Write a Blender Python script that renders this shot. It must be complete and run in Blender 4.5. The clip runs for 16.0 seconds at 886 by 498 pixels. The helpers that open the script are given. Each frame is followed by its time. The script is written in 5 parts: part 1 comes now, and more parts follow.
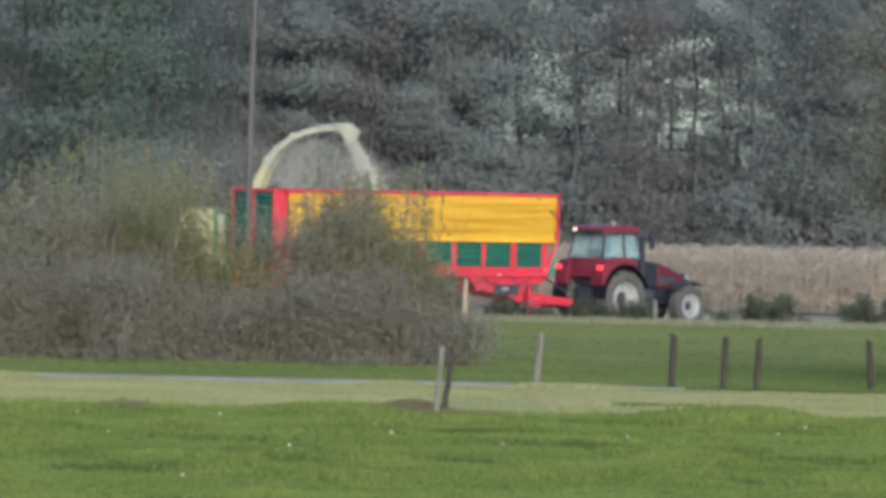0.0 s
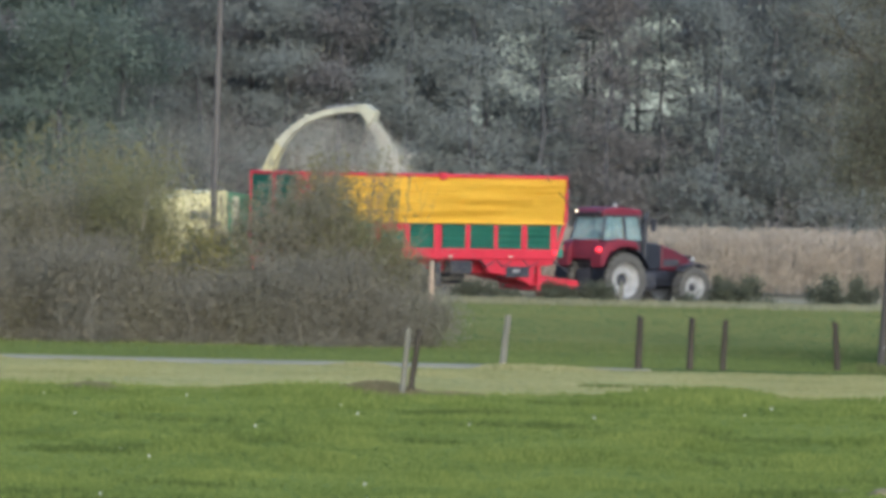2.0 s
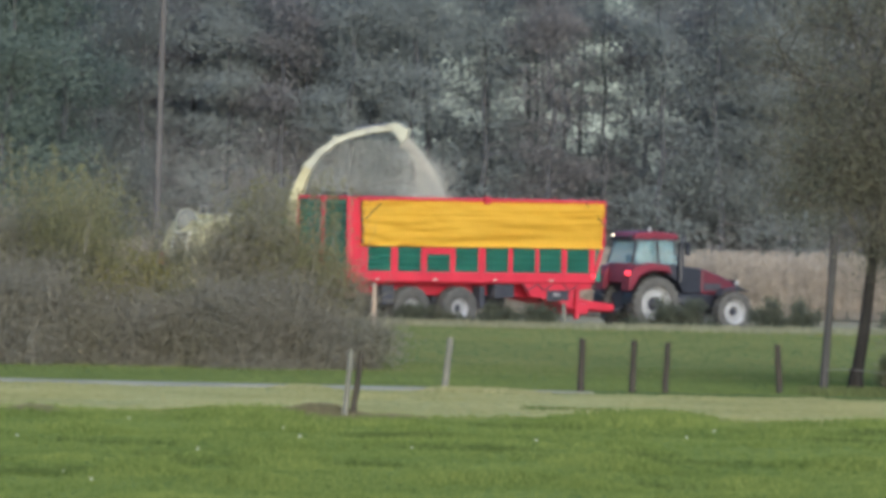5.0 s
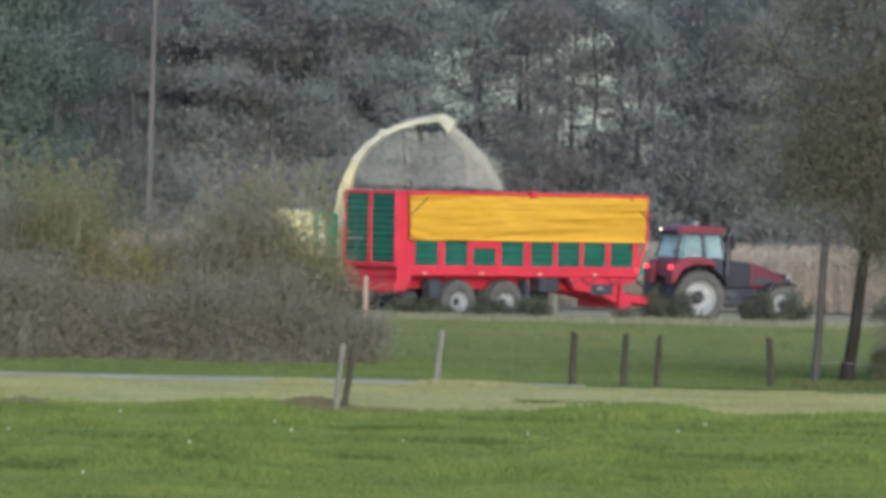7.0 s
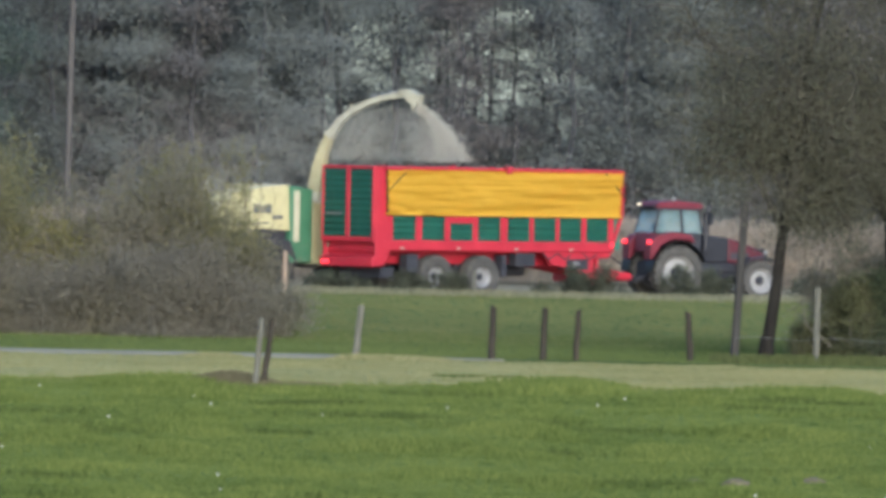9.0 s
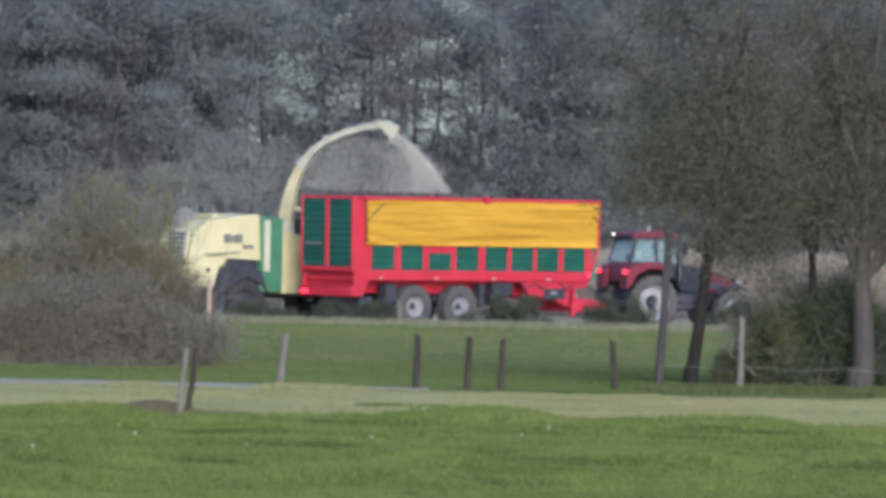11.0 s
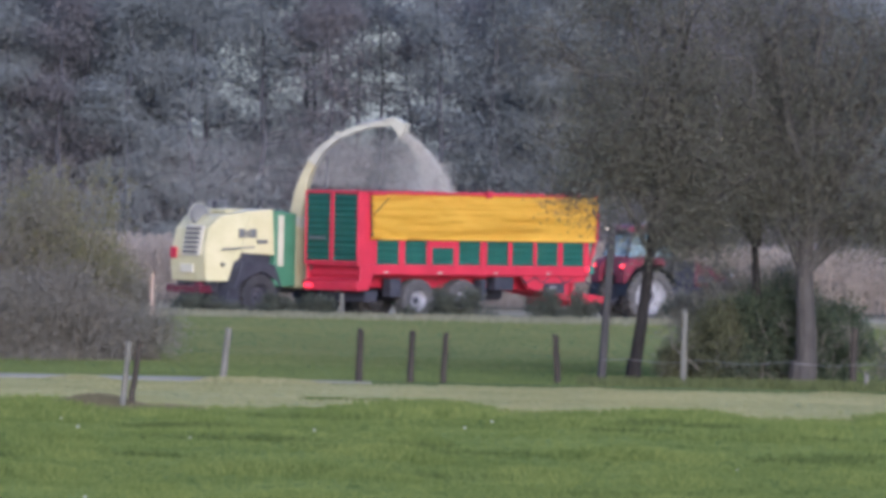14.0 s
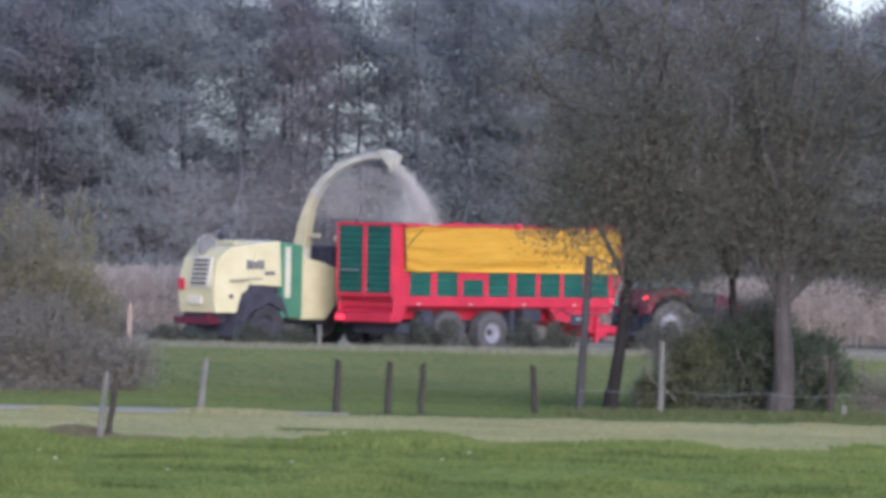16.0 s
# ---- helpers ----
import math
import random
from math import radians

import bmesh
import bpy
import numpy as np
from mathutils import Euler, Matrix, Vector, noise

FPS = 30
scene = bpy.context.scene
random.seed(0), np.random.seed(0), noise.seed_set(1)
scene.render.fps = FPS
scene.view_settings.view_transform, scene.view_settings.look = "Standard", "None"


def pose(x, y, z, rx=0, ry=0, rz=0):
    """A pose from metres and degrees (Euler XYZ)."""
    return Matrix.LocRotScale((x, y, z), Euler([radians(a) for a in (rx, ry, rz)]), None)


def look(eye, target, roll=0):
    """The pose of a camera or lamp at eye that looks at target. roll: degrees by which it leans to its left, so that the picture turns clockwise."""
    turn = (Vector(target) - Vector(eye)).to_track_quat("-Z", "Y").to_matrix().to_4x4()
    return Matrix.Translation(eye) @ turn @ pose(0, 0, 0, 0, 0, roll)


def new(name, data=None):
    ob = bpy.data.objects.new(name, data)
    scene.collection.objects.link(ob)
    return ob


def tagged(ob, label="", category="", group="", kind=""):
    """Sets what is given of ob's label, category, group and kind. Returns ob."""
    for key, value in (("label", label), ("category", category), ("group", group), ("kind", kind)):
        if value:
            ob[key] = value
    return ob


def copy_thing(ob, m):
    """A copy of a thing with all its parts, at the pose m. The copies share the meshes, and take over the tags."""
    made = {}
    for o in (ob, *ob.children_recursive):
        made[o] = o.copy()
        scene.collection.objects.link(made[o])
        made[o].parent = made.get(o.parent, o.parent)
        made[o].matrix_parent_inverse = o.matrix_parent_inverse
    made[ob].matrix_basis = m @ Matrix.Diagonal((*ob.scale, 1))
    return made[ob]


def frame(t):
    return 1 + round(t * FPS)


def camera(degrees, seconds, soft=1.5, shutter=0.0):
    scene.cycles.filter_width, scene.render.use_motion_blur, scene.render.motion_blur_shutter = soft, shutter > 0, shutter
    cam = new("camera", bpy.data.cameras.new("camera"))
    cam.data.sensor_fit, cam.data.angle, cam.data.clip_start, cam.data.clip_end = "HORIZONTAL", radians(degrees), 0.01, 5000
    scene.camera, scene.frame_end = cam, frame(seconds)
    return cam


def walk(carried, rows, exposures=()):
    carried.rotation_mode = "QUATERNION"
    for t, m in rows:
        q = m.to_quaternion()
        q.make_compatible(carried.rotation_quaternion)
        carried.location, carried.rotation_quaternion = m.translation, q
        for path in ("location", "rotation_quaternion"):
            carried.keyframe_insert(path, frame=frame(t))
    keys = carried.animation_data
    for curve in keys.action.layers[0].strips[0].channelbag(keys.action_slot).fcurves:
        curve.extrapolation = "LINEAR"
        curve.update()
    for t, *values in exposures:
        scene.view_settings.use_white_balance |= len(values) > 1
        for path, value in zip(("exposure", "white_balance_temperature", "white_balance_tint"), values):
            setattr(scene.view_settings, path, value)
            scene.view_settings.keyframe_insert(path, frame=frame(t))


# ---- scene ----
cam = camera(6.414, 16.0, soft=4.2)
EYE_HEIGHT, LEAN = 4.4, 1.2
# seconds, pan, tilt of the hand-held camera in degrees
VIEW = ((0, 0.7226, -0.5349), (0.2, 0.9072, -0.4866), (0.3, 0.9408, -0.4957), (0.5, 0.9385, -0.4862), (0.7, 0.9401, -0.5295),
        (0.8, 0.9311, -0.5546), (1, 0.9322, -0.5945), (1.2, 0.9376, -0.6477), (1.3, 0.8401, -0.6667), (1.5, 0.6196, -0.6637),
        (1.7, 0.5023, -0.6681), (1.8, 0.4894, -0.6805), (2, 0.4763, -0.6648), (2.2, 0.4603, -0.6588), (2.3, 0.4647, -0.6504),
        (2.5, 0.4685, -0.6462), (2.7, 0.4822, -0.8197), (2.8, 0.4777, -0.8365), (3, 0.4706, -0.8407), (3.2, 0.4479, -0.8443),
        (3.3, 0.4375, -0.7385), (3.5, 0.4285, -0.6045), (3.7, 0.4147, -0.6156), (3.8, 0.4081, -0.5310), (4, 0.3735, -0.4948),
        (4.2, 0.2589, -0.4924), (6.3, 0.0002, -0.5320), (6.5, 0.1727, -0.6032), (6.7, 0.2039, -0.6027), (6.8, 0.1919, -0.5687),
        (7, 0.0000, -0.5402), (7.2, -0.2048, -0.5604), (7.3, -0.2769, -0.5758), (7.5, -0.3465, -0.5678), (7.7, -0.2952, -0.6429),
        (7.8, -0.2281, -0.6655), (8, -0.1152, -0.6647), (8.2, -0.1028, -0.7314), (8.3, -0.1071, -0.7313), (8.5, -0.1103, -0.7242),
        (8.7, -0.3102, -0.7524), (8.8, -0.4112, -0.7376), (9, -0.5890, -0.7141), (9.2, -0.7649, -0.6922), (9.3, -0.7990, -0.7084),
        (9.5, -0.8630, -0.7002), (9.7, -1.0148, -0.7292), (9.8, -1.0606, -0.6987), (10, -1.0646, -0.6530), (10.2, -1.0856, -0.4847),
        (12.3, -1.2044, -0.5090), (12.5, -1.2557, -0.4934), (12.7, -1.2975, -0.5155), (12.8, -1.3186, -0.5151),
        (13, -1.4195, -0.4962), (13.2, -1.5212, -0.5109), (13.3, -1.5426, -0.5273), (13.5, -1.5508, -0.5118),
        (13.7, -1.5555, -0.5355), (13.8, -1.5515, -0.5482), (14, -1.5471, -0.5303), (14.2, -1.4896, -0.4144),
        (14.3, -1.4372, -0.3311), (14.5, -1.3787, -0.3067), (14.7, -1.3822, -0.3280), (14.8, -1.3907, -0.3320),
        (15, -1.3853, -0.3311), (15.2, -1.4002, -0.3783), (15.3, -1.4170, -0.3737), (15.5, -1.4171, -0.2813),
        (15.7, -1.6240, -0.1794), (15.8, -1.6878, -0.2034), (15.9, -1.7058, -0.2536), (16, -1.7061, -0.3019))
walk(cam, [(t, pose(0, 0, EYE_HEIGHT, 90 + tilt, 0, pan) @ pose(0, 0, 0, 0, 0, LEAN)) for t, pan, tilt in VIEW],
     exposures=((0, 0.86, 5710, 11), (8.5, 0.79, 5700, 12), (10.2, 0.77, 5480, 16), (12.5, 0.77, 5250, 27), (16, 0.78, 5190, 31)))

# ---- sky and sun: bright hazy overcast ----
SUN_ELEVATION, SUN_TURN = radians(15), radians(168)
world = bpy.data.worlds.new("sky")
scene.world = world
world.use_nodes = True
wn = world.node_tree
sky = wn.nodes.new("ShaderNodeTexSky")
sky.sky_type, sky.sun_disc, sky.sun_elevation, sky.sun_rotation = "NISHITA", False, SUN_ELEVATION, SUN_TURN
sky.dust_density, sky.air_density, sky.ozone_density = 1.3, 1.0, 1.2
wn.nodes["Background"].inputs[1].default_value = 0.15
veil = wn.nodes.new("ShaderNodeMix")
veil.data_type, veil.blend_type = "RGBA", "MULTIPLY"
veil.inputs[0].default_value, veil.inputs[7].default_value = 1.0, (0.88, 0.98, 1.13, 1)
wn.links.new(sky.outputs[0], veil.inputs[6])
wn.links.new(veil.outputs[2], wn.nodes["Background"].inputs[0])
sun = new("sun", bpy.data.lights.new("sun", "SUN"))
sun.data.energy, sun.data.angle, sun.data.color = 2.5, radians(45), (1, 0.93, 0.79)
sun.matrix_world = look((math.sin(SUN_TURN) * math.cos(SUN_ELEVATION) * 50, math.cos(SUN_TURN) * math.cos(SUN_ELEVATION) * 50,
                         math.sin(SUN_ELEVATION) * 50), (0, 0, 0))


# ---- materials ----
def material(name, low, high, rough=0.7, scale=3.0, metal=0.0, bump=0.0, island=False, fine=0.35, spec=0.3, glow=0.0, stretch=(1, 1, 1), lone=0.55):
    """A surface whose colour wanders from low to high at two scales."""
    m = bpy.data.materials.new(name)
    m.use_nodes = True
    n, link = m.node_tree.nodes, m.node_tree.links.new
    b = n["Principled BSDF"]
    b.inputs["Roughness"].default_value, b.inputs["Metallic"].default_value = rough, metal
    b.inputs["Specular IOR Level"].default_value = spec
    co = n.new("ShaderNodeTexCoord")
    mp = n.new("ShaderNodeMapping")
    mp.inputs["Scale"].default_value = stretch
    link(co.outputs["Object"], mp.inputs[0])
    big, small = n.new("ShaderNodeTexNoise"), n.new("ShaderNodeTexNoise")
    big.inputs["Scale"].default_value, small.inputs["Scale"].default_value = scale, scale * 9
    big.inputs["Detail"].default_value = 5
    for t in (big, small):
        link(mp.outputs[0], t.inputs["Vector"])
    mix = n.new("ShaderNodeMix")
    mix.inputs[0].default_value = fine
    link(big.outputs[0], mix.inputs[2])
    link(small.outputs[0], mix.inputs[3])
    value = mix.outputs[0]
    if island:
        geo, add = n.new("ShaderNodeNewGeometry"), n.new("ShaderNodeMix")
        add.inputs[0].default_value = lone
        link(value, add.inputs[2])
        link(geo.outputs["Random Per Island"], add.inputs[3])
        value = add.outputs[0]
    ramp = n.new("ShaderNodeValToRGB")
    ramp.color_ramp.elements[0].position, ramp.color_ramp.elements[1].position = (0.15, 0.85) if island and lone > 0.5 else (0.32, 0.68)
    ramp.color_ramp.elements[0].color, ramp.color_ramp.elements[1].color = (*low, 1), (*high, 1)
    link(value, ramp.inputs[0])
    link(ramp.outputs[0], b.inputs["Base Color"])
    if bump:
        bp = n.new("ShaderNodeBump")
        bp.inputs["Strength"].default_value, bp.inputs["Distance"].default_value = bump, 0.02
        link(small.outputs[0], bp.inputs["Height"])
        link(bp.outputs[0], b.inputs["Normal"])
    if glow:
        b.inputs["Emission Color"].default_value, b.inputs["Emission Strength"].default_value = (*high, 1), glow
    return m


def leafy(name, low, high, scale=0.6, lone=0.55, thinness=0.45):
    """Thin leaves: part of the light comes through them."""
    m = material(name, low, high, 0.75, scale, island=True, spec=0.15, lone=lone)
    n, link = m.node_tree.nodes, m.node_tree.links.new
    thin, mix = n.new("ShaderNodeBsdfTranslucent"), n.new("ShaderNodeMixShader")
    link(n["Color Ramp"].outputs[0], thin.inputs[0])
    mix.inputs[0].default_value = thinness
    link(n["Principled BSDF"].outputs[0], mix.inputs[1])
    link(thin.outputs[0], mix.inputs[2])
    link(mix.outputs[0], n["Material Output"].inputs[0])
    return m


def glazing(name, tint, alpha):
    m = material(name, tint, tint, 0.08, 1.0, spec=0.8)
    m.node_tree.nodes["Principled BSDF"].inputs["Alpha"].default_value = alpha
    return m


RED = material("red_paint", (0.35, 0.018, 0.033), (0.47, 0.028, 0.045), 0.42, 2.0, bump=0.05)
GREEN = material("green_paint", (0.025, 0.13, 0.09), (0.04, 0.185, 0.125), 0.45, 2.0, bump=0.05)
TARP = material("yellow_tarpaulin", (0.70, 0.40, 0.03), (0.82, 0.50, 0.05), 0.6, 1.2, bump=0.2, stretch=(0.5, 1, 3))
STRAP = material("brown_strap", (0.10, 0.06, 0.02), (0.16, 0.10, 0.03), 0.8)
BLACK = material("black_steel", (0.024, 0.025, 0.032), (0.055, 0.055, 0.062), 0.65, 3.0, spec=0.2)
INK = material("glossy_black_plastic", (0.010, 0.011, 0.016), (0.024, 0.025, 0.033), 0.4, 3.0)
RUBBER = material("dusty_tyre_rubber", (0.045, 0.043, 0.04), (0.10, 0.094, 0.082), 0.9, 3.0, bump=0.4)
DARK_RUBBER = material("dark_tyre_rubber", (0.022, 0.022, 0.024), (0.05, 0.048, 0.046), 0.9, 3.0, bump=0.4)
RIM = material("pale_rim_paint", (0.185, 0.182, 0.176), (0.317, 0.310, 0.299), 0.45, 4.0)
GREY_RIM = material("grey_rim_paint", (0.17, 0.166, 0.162), (0.33, 0.325, 0.32), 0.5, 4.0)
STEEL = material("worn_steel", (0.22, 0.21, 0.21), (0.38, 0.36, 0.35), 0.45, 4.0, metal=0.6)
CREAM = material("cream_paint", (0.4, 0.36, 0.185), (0.5, 0.455, 0.255), 0.4, 1.6, bump=0.05)
CREAM_DUSTY = material("dusty_cream_paint", (0.38, 0.355, 0.25), (0.54, 0.505, 0.365), 0.6, 2.5)
DUCT = material("dusty_grey_cream_duct", (0.27, 0.258, 0.195), (0.42, 0.40, 0.30), 0.65, 2.5)
DUCT_TAN = material("tan_cream_duct_paint", (0.33, 0.29, 0.155), (0.46, 0.41, 0.235), 0.6, 2.0)
PALE_PANEL = material("pale_grey_cream_panel", (0.37, 0.34, 0.25), (0.46, 0.425, 0.32), 0.5, 2.5)
STRIPE = material("green_stripe_paint", (0.045, 0.14, 0.075), (0.07, 0.19, 0.105), 0.45, 2.0)
DARKGREY = material("dark_grey_lettering", (0.10, 0.10, 0.09), (0.16, 0.16, 0.14), 0.6)
CASE_RED = material("tractor_red_paint", (0.093, 0.010, 0.020), (0.170, 0.019, 0.032), 0.55, 2.0)
GLASS = glazing("tinted_cab_glass", (0.30, 0.45, 0.44), 0.42)
HOOD_RED = material("dark_maroon_paint", (0.05, 0.009, 0.015), (0.105, 0.012, 0.022), 0.5, 1.6)
LAMP_RED = material("unlit_red_lens", (0.35, 0.02, 0.03), (0.5, 0.03, 0.04), 0.3)
TAIL = material("red_lamp_lens", (0.8, 0.02, 0.03), (1.0, 0.035, 0.045), 0.3, glow=1.7)
WORKLAMP = material("lit_work_lamp", (1.0, 0.78, 0.45), (1.0, 0.84, 0.55), 0.3, glow=1.3)
WOOD = material("weathered_post_wood", (0.03, 0.026, 0.02), (0.068, 0.058, 0.045), 0.9, 3.0, bump=0.6, stretch=(4, 4, 0.6), spec=0.08)
PALEWOOD = material("pale_grey_post_wood", (0.106, 0.103, 0.081), (0.175, 0.167, 0.133), 0.9, 3.0, bump=0.6, stretch=(4, 4, 0.6), spec=0.08)
POLEWOOD = material("grey_utility_pole_wood", (0.036, 0.034, 0.031), (0.072, 0.067, 0.06), 0.9, 2.0, bump=0.5, stretch=(4, 4, 0.5), spec=0.08)
FARPOLE = material("pale_grey_utility_pole_wood", (0.076, 0.069, 0.064), (0.11, 0.1, 0.093), 0.95, 2.0, bump=0.5, stretch=(4, 4, 0.5), spec=0.08)
RUSTWOOD = material("pale_orange_post_wood", (0.24, 0.17, 0.12), (0.36, 0.28, 0.21), 0.9, 3.0, bump=0.5)
BARK = material("grey_brown_bark", (0.013, 0.011, 0.010), (0.032, 0.029, 0.024), 0.95, 2.0, bump=0.8, stretch=(3, 3, 0.8), spec=0.08)
TRUNK_GREY = material("grey_trunk_bark", (0.042, 0.038, 0.032), (0.085, 0.077, 0.065), 0.95, 2.0, bump=0.8, stretch=(3, 3, 0.8), spec=0.08)
LIMB = material("pale_grey_limb_bark", (0.045, 0.041, 0.034), (0.1, 0.093, 0.078), 0.95, 1.5, spec=0.08)
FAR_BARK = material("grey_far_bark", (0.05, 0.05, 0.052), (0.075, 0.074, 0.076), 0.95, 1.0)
TWIG = material("grey_brown_twigs", (0.128, 0.115, 0.088), (0.195, 0.176, 0.135), 0.95, 1.2, island=True)
LEAF_BUSH = leafy("olive_grey_bush_leaves", (0.162, 0.15, 0.112), (0.28, 0.26, 0.18))
LEAF_GREY = leafy("bare_grey_twig_ends", (0.178, 0.163, 0.125), (0.256, 0.236, 0.178))
LEAF_OLIVE = leafy("yellow_olive_bush_leaves", (0.145, 0.139, 0.07), (0.262, 0.246, 0.115))
LEAF_YELLOW = leafy("yellowing_bush_leaves", (0.17, 0.158, 0.06), (0.28, 0.255, 0.09))
LEAF_TREE = leafy("dull_autumn_tree_leaves", (0.087, 0.087, 0.063), (0.188, 0.177, 0.119))
LEAF_DARK = leafy("dark_green_shrub_leaves", (0.042, 0.058, 0.034), (0.11, 0.13, 0.068))
LEAF_SHRUB = leafy("olive_green_shrub_leaves", (0.085, 0.09, 0.045), (0.17, 0.17, 0.085))
# distance haze is put into these three leaf colours, paler than plain foliage
LEAF_FAR = leafy("haze_painted_dark_leaves", (0.194, 0.208, 0.190), (0.240, 0.257, 0.236), thinness=0.5)
LEAF_FAR_BROWN = leafy("haze_painted_brown_leaves", (0.204, 0.192, 0.182), (0.248, 0.235, 0.224), thinness=0.5)
LEAF_FAR_GREEN = leafy("haze_painted_green_leaves", (0.109, 0.137, 0.108), (0.164, 0.193, 0.154), thinness=0.5)
LEAF_WEED = leafy("grey_green_weeds", (0.06, 0.068, 0.045), (0.13, 0.135, 0.09))
MAIZE = leafy("dry_tan_maize", (0.29, 0.24, 0.182), (0.405, 0.345, 0.272))
DRYGRASS = leafy("dry_straw_grass", (0.17, 0.17, 0.10), (0.30, 0.285, 0.18))
RANK_GRASS = leafy("dark_rank_grass", (0.058, 0.086, 0.019), (0.13, 0.165, 0.042))
GRASS = leafy("green_grass_blades", (0.075, 0.111, 0.022), (0.224, 0.258, 0.064), 0.35, 0.25)
MOWN_GRASS = leafy("pale_mown_grass", (0.185, 0.19, 0.07), (0.385, 0.35, 0.175), 0.3, 0.3)
BACK_GRASS = leafy("far_meadow_grass", (0.143, 0.155, 0.054), (0.21, 0.218, 0.082), 0.2, 0.3)
ROUGH_GRASS = leafy("dull_rough_grass", (0.075, 0.09, 0.03), (0.15, 0.165, 0.06))
BROWN_GRASS = leafy("dead_brown_grass", (0.12, 0.105, 0.06), (0.21, 0.185, 0.105))
DEEP_GRASS = leafy("deep_green_meadow_grass", (0.097, 0.13, 0.036), (0.165, 0.195, 0.06), 0.2, 0.3)
DUST = material("brownish_chaff_dust", (0.30, 0.275, 0.235), (0.42, 0.39, 0.34), 0.95, 2.0, island=True)
CHAFF = material("pale_maize_chaff", (0.37, 0.345, 0.285), (0.55, 0.52, 0.44), 0.9, 2.0, island=True)
FLOWER = material("white_flower_heads", (0.44, 0.43, 0.35), (0.6, 0.58, 0.48), 0.8)
WIRE = material("galvanised_wire", (0.22, 0.22, 0.22), (0.33, 0.33, 0.32), 0.4, metal=0.5)
GRAVEL = material("pale_grey_lane_gravel", (0.255, 0.238, 0.168), (0.355, 0.328, 0.235), 1.0, 0.8, bump=0.6, spec=0.0)
SOIL = material("bare_brown_soil", (0.10, 0.085, 0.05), (0.17, 0.15, 0.085), 0.95, 2.0, bump=0.8)


def ground_material():
    """Meadow, mown verge, second meadow and stubble, one after another away from the viewer, with ragged borders."""
    m = bpy.data.materials.new("meadow_ground")
    m.use_nodes = True
    n, link = m.node_tree.nodes, m.node_tree.links.new
    b = n["Principled BSDF"]
    b.inputs["Roughness"].default_value, b.inputs["Specular IOR Level"].default_value = 1.0, 0.0
    co, sep = n.new("ShaderNodeTexCoord"), n.new("ShaderNodeSeparateXYZ")
    link(co.outputs["Object"], sep.inputs[0])

    def noisy(scale, detail=4.0, stretch=(1, 1, 1)):
        mp, t = n.new("ShaderNodeMapping"), n.new("ShaderNodeTexNoise")
        mp.inputs["Scale"].default_value = stretch
        t.inputs["Scale"].default_value, t.inputs["Detail"].default_value = scale, detail
        link(co.outputs["Object"], mp.inputs[0])
        link(mp.outputs[0], t.inputs["Vector"])
        return t.outputs[0]

    def maths(kind, a, c):
        t = n.new("ShaderNodeMath")
        t.operation = kind
        for i, v in enumerate((a, c)):
            if isinstance(v, (int, float)):
                t.inputs[i].default_value = v
            else:
                link(v, t.inputs[i])
        return t.outputs[0]

    def blend(fac, a, c):
        t = n.new("ShaderNodeMix")
        t.data_type = "RGBA"
        link(fac, t.inputs[0])
        for i, v in ((6, a), (7, c)):
            if isinstance(v, tuple):
                t.inputs[i].default_value = (*v, 1)
            else:
                link(v, t.inputs[i])
        return t.outputs[2]

    def step(value, low, high):
        t = n.new("ShaderNodeMapRange")
        t.interpolation_type = "SMOOTHSTEP"
        link(value, t.inputs[0])
        t.inputs[1].default_value, t.inputs[2].default_value = low, high
        return t.outputs[0]

    patch, grain, ragged = noisy(0.22, 5, (1, 0.4, 1)), noisy(3.0, 5, (1, 0.45, 1)), noisy(1.0, 5)
    far = maths("ADD", sep.outputs[1], maths("MULTIPLY", maths("SUBTRACT", ragged, 0.5), 7.0))
    mixed = step(maths("ADD", maths("MULTIPLY", patch, 0.5), maths("MULTIPLY", grain, 0.5)), 0.36, 0.64)
    meadow = blend(mixed, (0.094, 0.126, 0.027), (0.198, 0.238, 0.062))
    verge = blend(mixed, (0.215, 0.225, 0.085), (0.37, 0.36, 0.165))
    back = blend(mixed, (0.115, 0.15, 0.048), (0.165, 0.20, 0.07))
    stubble = blend(mixed, (0.22, 0.19, 0.12), (0.36, 0.31, 0.20))
    deep = blend(mixed, (0.1, 0.133, 0.042), (0.145, 0.177, 0.06))
    colour = blend(step(far, 143.8, 147.2), meadow, verge)
    colour = blend(step(far, 163.0, 165.5), colour, deep)
    colour = blend(step(far, 181.0, 192.0), colour, back)
    colour = blend(step(far, 239.0, 243.0), colour, stubble)
    link(colour, b.inputs["Base Color"])
    bp = n.new("ShaderNodeBump")
    bp.inputs["Strength"].default_value, bp.inputs["Distance"].default_value = 0.8, 0.06
    link(grain, bp.inputs["Height"])
    link(bp.outputs[0], b.inputs["Normal"])
    return m


GROUND = ground_material()


# ---- helpers for meshes ----
def part(name, bm, mat, parent=None, label="", smooth=False):
    me = bpy.data.meshes.new(name)
    bm.to_mesh(me)
    bm.free()
    me.materials.append(mat)
    if smooth:
        me.polygons.foreach_set("use_smooth", [True] * len(me.polygons))
    ob = new(name, me)
    ob.parent = parent
    return tagged(ob, label)


def raw(name, verts, faces, mat, parent=None, label=""):
    me = bpy.data.meshes.new(name)
    me.from_pydata([tuple(v) for v in verts], [], faces)
    me.materials.append(mat)
    ob = new(name, me)
    ob.parent = parent
    return tagged(ob, label)


